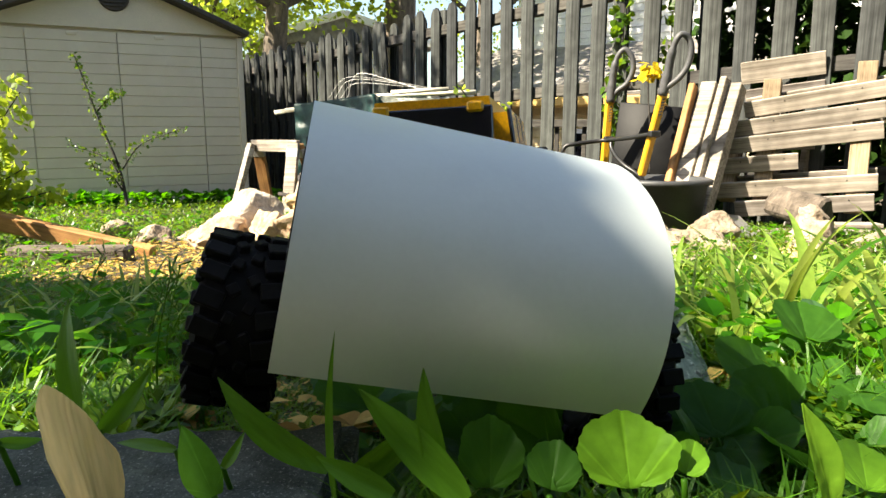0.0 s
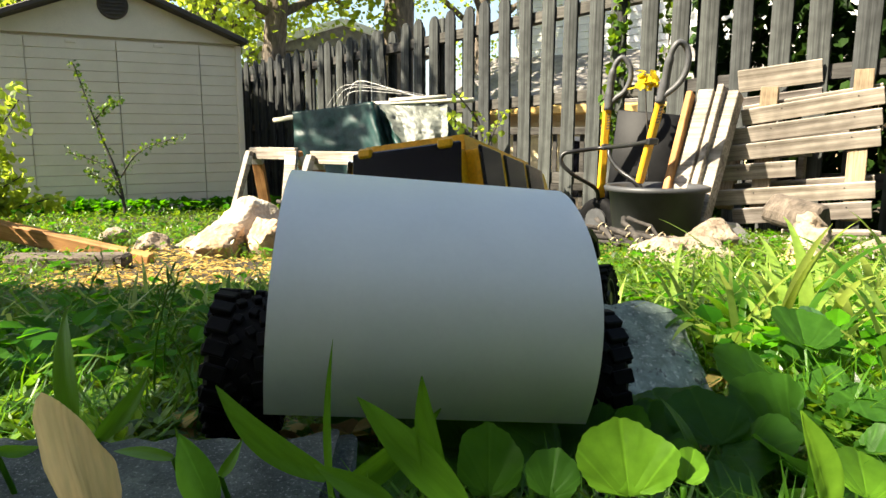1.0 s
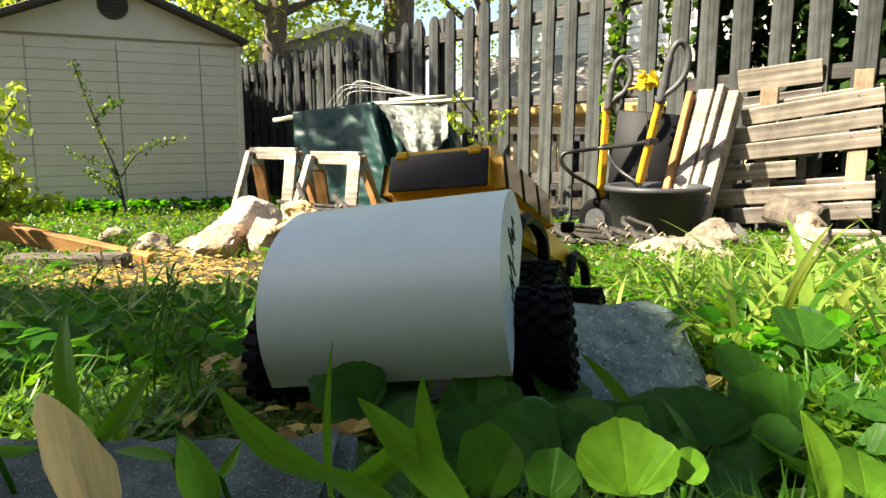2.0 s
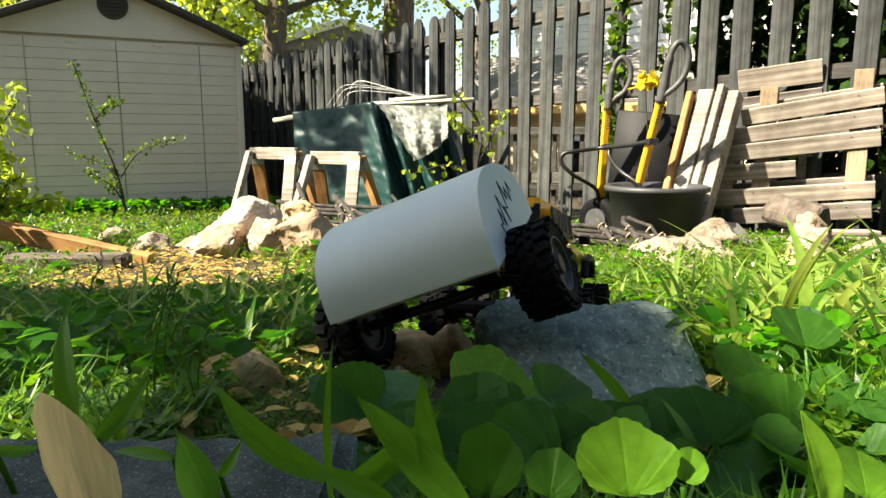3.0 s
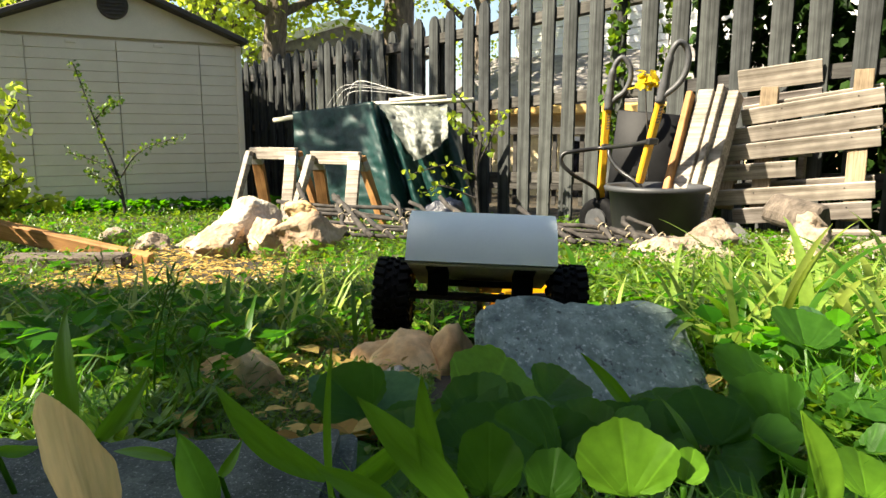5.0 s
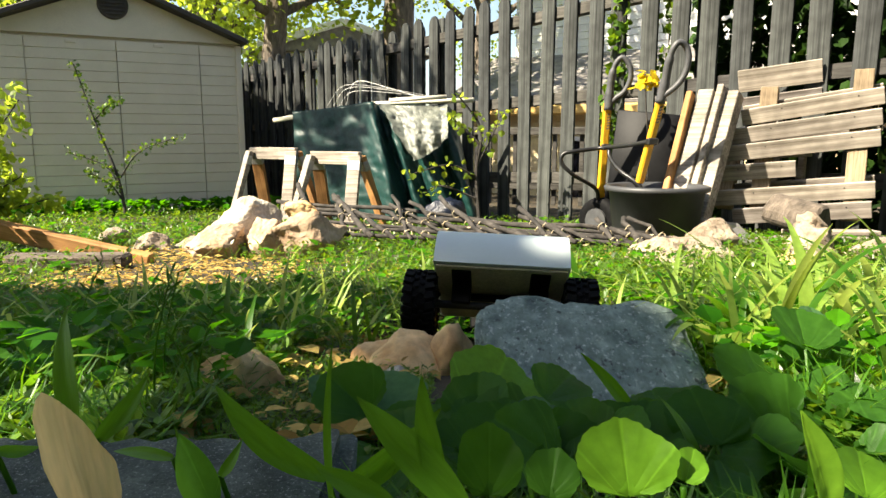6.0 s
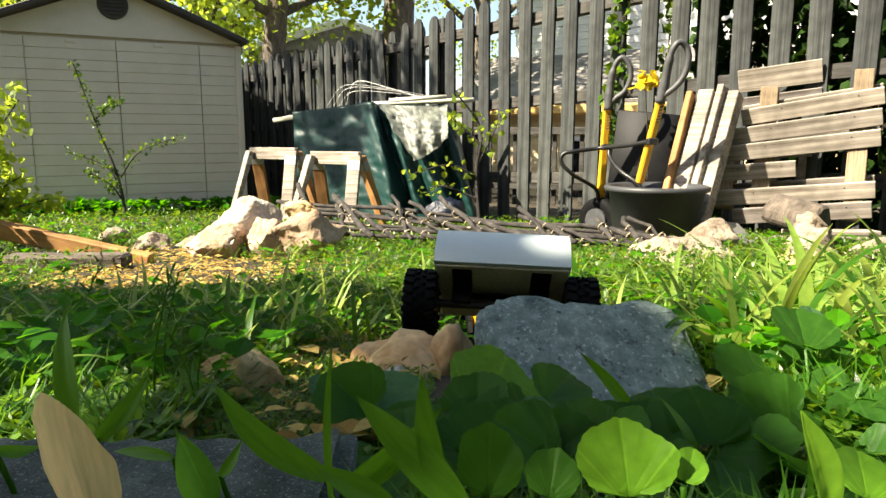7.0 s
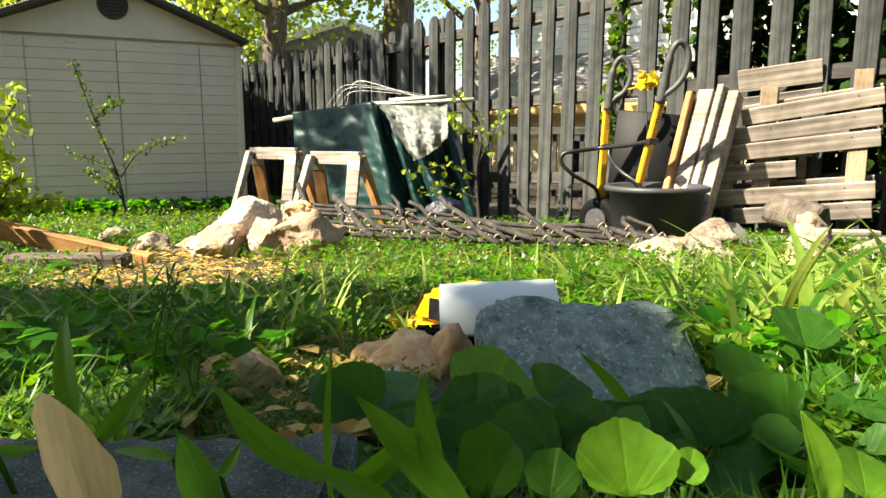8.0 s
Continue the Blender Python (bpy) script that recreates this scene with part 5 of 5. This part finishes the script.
def build_sapling(x, y, trunk, boughs, name, label, mat="leaf", size=0.05, per=5, spreadr=0.06):
    sp = thing(name, label, "sapling", on(x, y))
    inv = sp.matrix_basis.inverted()
    pts = curve_pts([inv @ Vector(p) for p in trunk], 6)
    part("trunk", tube_bm(pts, [0.014 * (1 - 0.8 * i / len(pts)) + 0.002 for i in range(len(pts))], 6), "stick", sp)
    tips = [tuple(p) for p in pts[len(pts) // 2:]]
    for b in boughs:
        q = curve_pts([inv @ Vector(p) for p in b], 5)
        part("branch", tube_bm(q, [0.007 * (1 - 0.8 * i / len(q)) + 0.0015 for i in range(len(q))], 5), "stick", sp)
        tips += [tuple(p) for p in q[2:]]
    part("crown", leaf_cloud_bm(tips, per, spreadr, size, int(abs(x) * 100)), mat, sp)


build_sapling(-2.75, 5.9, [(-2.75, 5.9, -0.5), (-2.80, 5.9, -0.1), (-2.95, 5.9, 0.35), (-3.1, 5.9, 0.85)],
              [[(-2.78, 5.9, -0.2), (-2.9, 5.9, 0.0), (-3.2, 5.85, 0.12)], [(-2.78, 5.9, -0.1), (-2.6, 5.9, 0.12), (-2.25, 5.9, 0.25)], [(-2.77, 5.9, -0.3), (-2.85, 5.85, -0.15), (-3.0, 5.8, -0.05)], [(-2.95, 5.9, 0.4), (-2.85, 5.9, 0.5), (-2.75, 5.9, 0.55)]],
              "sapling", "thin straggling sapling in front of the shed", "leaf", 0.03, 9, 0.055)
build_sapling(0.27, 4.95, [(0.27, 4.95, -0.42), (0.24, 4.95, 0.0), (0.27, 4.95, 0.3), (0.10, 4.95, 0.55)],
              [[(0.25, 4.95, -0.05), (0.05, 4.9, 0.05), (-0.25, 4.85, -0.02)], [(0.25, 4.95, 0.05), (0.35, 4.95, 0.25), (0.42, 4.95, 0.42)], [(0.25, 4.95, -0.2), (0.0, 4.9, -0.1), (-0.15, 4.9, -0.15)], [(0.26, 4.95, 0.2), (0.12, 4.95, 0.33), (0.05, 4.95, 0.4)]],
              "sapling", "slender leafy sapling beside the tarpaulin", "canopy", 0.045, 3, 0.06)


def build_ivy():
    iv = thing("ivy", "climbing ivy hanging down the fence pickets", "ivy", pose(0, 0, 0))
    rnd = random.Random(2)
    stems = [[(*fence_xy(6.0, -0.06), 1.4), (*fence_xy(6.15, -0.07), 0.9), (*fence_xy(5.9, -0.07), 0.45), (*fence_xy(6.1, -0.06), 0.2)],
             [(*fence_xy(7.6, 0.05), 1.4), (*fence_xy(7.5, 0.05), 0.9), (*fence_xy(7.7, 0.04), 0.4)]]
    tips = []
    for s in stems:
        q = curve_pts(s, 8)
        part("stem", tube_bm(q, 0.005, 5), "stick", iv)
        tips += [tuple(p) for p in q]
    part("leaves", leaf_cloud_bm(tips, 9, 0.075, 0.06, 9, 1.0), "leaf", iv)
    fl = thing("yellow_weed", "yellow-leaved sprig beside the wheelbarrow handle", "plant", pose(0, 0, 0))
    q = curve_pts([(1.16, 3.95, -0.3), (1.17, 3.92, 0.1), (1.13, 3.9, 0.5), (1.14, 3.9, 0.56)], 5)
    part("stem", tube_bm(q, 0.004, 5), "stick", fl)
    part("leaves", leaf_cloud_bm([tuple(p) for p in q[-4:]], 9, 0.06, 0.05, 12), "flower", fl)


build_ivy()

# ---- beyond the fence, and the trees overhead ----


def build_tree(name, label, x, y, radius, lean, height, boughs, seed, per=40, leaf=0.10, clump=0.7, crown_from=3.0, spread_r=2.2, bottom=None):
    tr = thing(name, label, "tree", pose(x, y, ground_z(x, y) - 0.1), group="yard trees")
    rnd = random.Random(seed)
    top = Vector((lean, lean * 0.3, height))
    pts = curve_pts([(0, 0, 0), Vector((lean * 0.15, 0, height * 0.3)), Vector((lean * 0.5, 0, height * 0.65)), top], 6)
    n = len(pts)
    rad = [radius * (1.35 if i == 0 else 1 - 0.75 * i / n) for i in range(n)]
    part("trunk", tube_bm(pts, rad, 14), "bark", tr, smooth=True)
    tips = []
    for k in range(boughs):
        f = rnd.uniform(crown_from / height, 0.95)
        st = pts[min(n - 1, int(f * n))]
        a = rnd.uniform(0, 6.28)
        L = rnd.uniform(0.5, 1.0) * spread_r
        end = st + Vector((math.cos(a) * L, math.sin(a) * L, rnd.uniform(-0.1, 0.6) * L))
        mid = st.lerp(end, 0.5) + Vector((rnd.uniform(-0.2, 0.2), rnd.uniform(-0.2, 0.2), 0.15 * L))
        q = curve_pts([st, mid, end], 4)
        part("limb", tube_bm(q, [radius * 0.28 * (1 - 0.85 * i / len(q)) + 0.01 for i in range(len(q))], 7), "bark", tr, smooth=True)
        tips += [p + Vector((rnd.uniform(-1, 1), rnd.uniform(-1, 1), rnd.uniform(-0.6, 0.6))) * 0.45 for p in q[3:] for _ in range(3)]
    part("crown", leaf_cloud_bm([tuple(t) for t in tips], per, clump, leaf, seed), "canopy", tr)
    return tr


build_tree("tree", "old broad-trunked tree rising behind the fence", -0.86, 12.0, 0.36, 0.6, 9.0, 26, 3, per=24, crown_from=6.5, spread_r=3.2)
build_tree("tree", "dark leaning tree behind the shed", -2.75, 10.8, 0.24, 0.9, 7.0, 26, 4, per=16, crown_from=2.6, spread_r=2.6)
build_tree("tree", "slim bright-leaved tree behind the shed", -5.0, 14.5, 0.2, 0.4, 7.5, 26, 6, per=22, crown_from=2.0, spread_r=3.0)
build_tree("tree", "slim bright-leaved tree behind the shed", -8.5, 14.0, 0.2, -0.3, 7.5, 26, 7, per=22, crown_from=2.0, spread_r=3.0)
build_tree("tree", "leafy tree over the far fence corner", -6.8, 19.0, 0.25, 0.4, 8.5, 30, 8, per=22, crown_from=1.8, spread_r=4.0)
build_tree("tree", "leafy tree over the neighbouring roof", 1.0, 20.0, 0.3, 0.4, 9.5, 30, 9, per=22, crown_from=3.5, spread_r=4.0)


def siding(width, rows, course=0.13):
    prof = [(0.05, 0)]
    for k in range(rows):
        z = k * course
        prof += [(-0.015, z), (-0.006, z + course - 0.01), (0.01, z + course - 0.004)]
    prof.append((0.05, rows * course))
    return prism_bm(prof, width, "x")


def build_house():
    h = thing("house", "neighbouring house with white lapped siding and grey shingle roof", "house", pose(2.3, 11.3, -1.45, 0, 0, -34))
    part("wall", siding(7.0, 16), "cream_siding", h, "cream lapped siding", m=pose(1.2, 0, 0))
    part("wall", box_bm(7.0, 4.0, 2.0, (1.2, 2.1, 1.0), 0.01), "cream_siding", h)
    part("gutter", box_bm(7.6, 0.14, 0.16, (1.2, -0.38, 2.12), 0.03), "ochre_trim", h, "ochre gutter board")
    roof = box_bm(7.6, 2.3, 0.08, (0, 1.15, 0), 0.01)
    part("roof", roof, "shingle", h, "grey shingle lean-to roof", m=pose(1.2, -0.42, 2.2, 24))
    for k in range(14):
        part("roof_course", box_bm(7.58, 0.17, 0.014, (0, 0.09 + 0.16 * k, 0.048), 0.003), "shingle", h, m=pose(1.2, -0.42, 2.2, 24) @ pose(0, 0, 0, 2))
    part("upper_wall", siding(7.0, 22), "white_siding", h, "white lapped siding", m=pose(1.4, 1.55, 2.95))
    w = part("window", box_bm(0.9, 0.06, 1.1, (0.2, -0.03, 1.15), 0.01), "white_siding", h)
    part("pane", box_bm(0.76, 0.03, 0.96, (0.2, -0.07, 1.15), 0.004), "dark_glass", w, "dark window pane")
    rail = thing("deck_rail", "dark wooden deck railing behind the fence", "railing", pose(1.0, 7.6, ground_z(1, 7.6), 0, 0, -20))
    for z in (0.25, 0.85):
        part("rail", box_bm(3.2, 0.06, 0.08, (0, 0, z), 0.004), "rail", rail)
    for k in range(22):
        part("baluster", box_bm(0.045, 0.04, 0.85, (-1.55 + 0.148 * k, 0.04, 0.46), 0.003), "rail", rail)
    g = thing("garage", "distant building with dark roof edge and pale fascia", "house", pose(-2.2, 15.5, -1.05, 0, 0, 14))
    part("wall", box_bm(3.6, 3.0, 3.1, (0, 1.5, 1.55), 0.02), "white_siding", g)
    part("roof", prism_bm([(-2.1, 3.1), (2.1, 3.1), (0, 3.72)], 3.4, "y", 0.02), "shingle", g, "dark shingle gable roof", m=pose(0, 1.5, 0))
    for s in (-1, 1):
        bm, m = bar_between((s * 2.12, -0.25, 3.08), (0, -0.25, 3.74), 0.06, 0.16, 0.01)
        part("fascia", bm, "white_siding", g, "", m)


build_house()


def build_shade_tree():
    """The big tree on the sunny side, added out of view: its crown shades the near ground and leaves the rest in sun.
    """
    tr = thing("tree", "large leafy tree added out of view to shade the yard", "tree", pose(-4.6, -0.5, ground_z(-4.6, -0.5) - 0.1), group="yard trees")
    inv = tr.matrix_basis.inverted()
    rnd = random.Random(31)
    pts = curve_pts([(0, 0, 0), (0.05, 0.05, 1.6), (0.2, 0.2, 3.0), (0.5, 0.4, 4.6)], 6)
    part("trunk", tube_bm(pts, [0.26 - 0.008 * i for i in range(len(pts))], 14), "bark", tr, smooth=True)
    tips, dense = [], []
    # unseen clumps sit back along the sun from each ground patch to shade
    for x0, x1, y0, y1, share in ((-0.05, 0.21, 0.35, 0.62, 1.0), (0.05, 0.25, 0.6, 0.82, 1.0), (-2.0, -0.24, 0.40, 0.9, 0.55), (-2.1, -0.34, 0.9, 1.75, 0.5), (-0.02, 0.22, 0.88, 1.0, 0.4)):
        step, jitter = (0.075, 0.015) if share == 1.0 else (0.2, 0.08)
        for gx in np.arange(x0, x1, step):
            for gy in np.arange(y0, y1, step):
                p = Vector((gx + rnd.uniform(-jitter, jitter), gy + rnd.uniform(-jitter, jitter), 0)) + SUN * rnd.uniform(4.4, 6.4)
                if rnd.random() < share:
                    (dense if share == 1.0 else tips).append(tuple(inv @ p))
    for k in range(14):
        q = Vector((tips + dense)[k * len(tips + dense) // 14])
        st = pts[rnd.randrange(9, len(pts))]
        c = curve_pts([st, st.lerp(q, 0.5) + Vector((0, 0, 0.3)), q], 5)
        part("limb", tube_bm(c, [0.07 * (1 - 0.85 * i / len(c)) + 0.008 for i in range(len(c))], 7), "bark", tr, smooth=True)
    part("crown", leaf_cloud_bm(tips, 44, 0.17, 0.12, 31), "canopy", tr)
    part("crown", leaf_cloud_bm(dense, 60, 0.075, 0.06, 32), "canopy", tr, "dense leaf clumps added to shade the slab and trailer")


build_shade_tree()


def build_hedge():
    """Dense growth pressed against the back of the fence, shade put into its dark leaf colour."""
    h = thing("hedge", "dense hedge close behind the fence, its green darkened for shade", "hedge", FENCE.copy())
    rnd = random.Random(61)
    tips = []
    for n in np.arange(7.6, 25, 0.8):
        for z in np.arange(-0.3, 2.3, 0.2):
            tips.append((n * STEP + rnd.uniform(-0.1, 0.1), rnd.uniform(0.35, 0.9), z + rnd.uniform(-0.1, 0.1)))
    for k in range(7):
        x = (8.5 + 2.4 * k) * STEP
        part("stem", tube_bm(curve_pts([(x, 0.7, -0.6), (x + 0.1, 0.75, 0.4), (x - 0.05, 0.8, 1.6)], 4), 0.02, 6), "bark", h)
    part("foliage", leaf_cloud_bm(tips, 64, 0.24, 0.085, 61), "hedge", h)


build_hedge()


def build_dapple_tree():
    """A tall open-crowned tree added unseen beside the shed; it dapples the fence and the pile with light."""
    tr = thing("tree", "tall open-crowned tree added out of view to dapple the fence", "tree", pose(-7.2, 6.2, ground_z(-7.2, 6.2) - 0.1), group="yard trees")
    inv = tr.matrix_basis.inverted()
    rnd = random.Random(41)
    pts = curve_pts([(0, 0, 0), (0.05, 0.05, 1.8), (0.3, 0.1, 3.6), (1.0, 0.2, 5.4)], 6)
    part("trunk", tube_bm(pts, [0.22 - 0.007 * i for i in range(len(pts))], 12), "bark", tr, smooth=True)
    # leaf clumps added sunward of the fence and pile points they shade
    tips = []
    for n in np.arange(-24, -3, 0.9):
        for z in np.arange(-0.1, 1.4, 0.22):
            if rnd.random() < (0.22 if n < -8 else 0.34):
                x, y = fence_xy(n)
                tips.append(tuple(inv @ (Vector((x, y, z)) + SUN * rnd.uniform(5.6, 7.4))))
    for x in np.arange(-1.35, -0.45, 0.15):
        for z in np.arange(0.0, 0.5, 0.15):
            if rnd.random() < 0.3:
                tips.append(tuple(inv @ (Vector((x, 5.5, z)) + SUN * rnd.uniform(5.6, 7.4))))
    for k in range(16):
        q = Vector(tips[k * len(tips) // 16])
        st = pts[rnd.randrange(9, len(pts))]
        c = curve_pts([st, st.lerp(q, 0.5) + Vector((0, 0, 0.3)), q], 5)
        part("limb", tube_bm(c, [0.06 * (1 - 0.85 * i / len(c)) + 0.008 for i in range(len(c))], 7), "bark", tr, smooth=True)
    part("crown", leaf_cloud_bm(tips, 20, 0.2, 0.12, 41), "canopy", tr)


build_dapple_tree()


def build_house_behind():
    """The wall of the home behind the camera closes that side."""
    wall = tagged(part("wall_south", siding(16, 40), "brick_red", None, "", pose(0, -2.6, 0.0, 0, 0, 180)), "dark lapped wall of the home behind the yard", "wall", kind="structure")


build_house_behind()

# ---- what moves ----


def rig(x, y, z, yaw, pitch, roll):
    """Rear axle's ground point; yaw turns the nose to the left, pitch lifts it, roll drops the right side."""
    return pose(x, y, z) @ pose(0, 0, 0, 0, 0, yaw) @ pose(0, 0, 0, pitch) @ pose(0, 0, 0, 0, roll)


TRAILER = [
    (0.0, -0.016, 0.385, 0.092, 5.0, 27, 13), (0.5, -0.019, 0.418, 0.081, 3.0, 29, 4.6), (1.0, -0.022, 0.443, 0.063, 4.6, 29, 5.7),
    (1.5, -0.023, 0.452, 0.059, 4.2, 31, 5.5), (1.7, -0.023, 0.493, 0.044, -4.0, 33, -1.0), (2.1, -0.01, 0.56, 0.04, -9, 22, -10),
    (2.5, 0.01, 0.628, 0.045, -15, 12, -20), (2.8, 0.018, 0.652, 0.048, -16.6, 9.2, -22.4), (3.4, 0.02, 0.672, 0.048, -16.5, 10.0, -21.5),
    (3.7, 0.022, 0.674, 0.052, -17, 6, -20.6), (4.0, 0.024, 0.678, 0.056, -17, 0, -20.0), (4.4, 0.027, 0.706, 0.056, -15, -12, -19.1),
    (4.7, 0.033, 0.758, 0.038, -6, -19, -4.8), (5.0, 0.043, 0.81, 0.012, -3, -20, 2), (5.4, 0.052, 0.855, -0.012, -4.5, -33, 4.5),
    (5.8, 0.056, 0.868, -0.018, -4.7, -38.4, 5.0), (6.0, 0.072, 0.868, -0.012, -3.5, -38, 2.8), (6.5, 0.073, 0.867, -0.011, -3.4, -37.7, 2.6),
    (7.0, 0.073, 0.868, -0.011, -3.4, -37.5, 2.6), (7.5, 0.076, 0.893, -0.022, -3.7, -32.8, 2.4), (7.6, 0.075, 0.93, -0.042, -5.2, -22.5, 1.1),
    (7.7, 0.078, 0.941, -0.054, -5.8, -20.2, -0.3), (7.8, 0.085, 0.956, -0.072, -6.3, -17.0, -1.5), (7.9, 0.093, 0.987, -0.1, -5.5, -9, -1.0),
    (8.0, 0.09, 1.008, -0.121, -2, -12.6, -3.0),
]
JEEP = [
    (0.0, 0.006, 0.705, 0.058, -10, -3, -3.4), (0.5, 0.0, 0.705, 0.038, -12, -3, -3.5), (1.0, -0.001, 0.7, 0.024, -26, -10, -7.2),
    (1.5, -0.001, 0.702, 0.025, -26, -11, -7.5), (1.7, -0.006, 0.715, 0.032, -26, -19, -7.7), (2.2, 0.04, 0.84, -0.008, -22, -16, -5),
    (2.8, 0.094, 0.975, -0.056, -18.3, -10.5, -2.8), (3.4, 0.097, 1.0, -0.063, -18.3, -10.3, -2.4), (3.7, 0.088, 1.0, -0.083, -18, -13, -2),
    (4.0, 0.14, 1.01, -0.172, -17, -12, -1), (4.4, 0.148, 1.02, -0.193, -14, -9, 0), (4.7, 0.148, 1.06, -0.203, -8, -8, 0),
    (5.8, 0.175, 1.15, -0.218, 4, -5, 0), (6.5, 0.175, 1.155, -0.233, 7, -4, 0), (7.4, 0.18, 1.165, -0.238, 10, -4, 0),
    (7.7, 0.17, 1.19, -0.241, 24, -3, 0), (8.0, 0.131, 1.225, -0.254, 46, -2, 0),
]


def motions():
    for carried, rows, wheels in ((trailer, TRAILER, trailer_wheels), (jeep, JEEP, jeep_wheels)):
        walk(carried, [(r[0], rig(*r[1:])) for r in rows])
        turn, last, keys = 0.0, None, []
        for t, x, y, z, yaw, *_ in rows:
            here = Vector((x, y))
            if last is not None:
                ahead = Vector((-math.sin(radians(yaw)), math.cos(radians(yaw))))
                turn -= max(-85, min(85, math.degrees((here - last).dot(ahead) / TYRE_R)))
            last = here
            keys.append((t, turn))
        for w in wheels:
            base = w.matrix_basis.translation.copy()
            walk(w, [(t, pose(*base, a)) for t, a in keys])


motions()
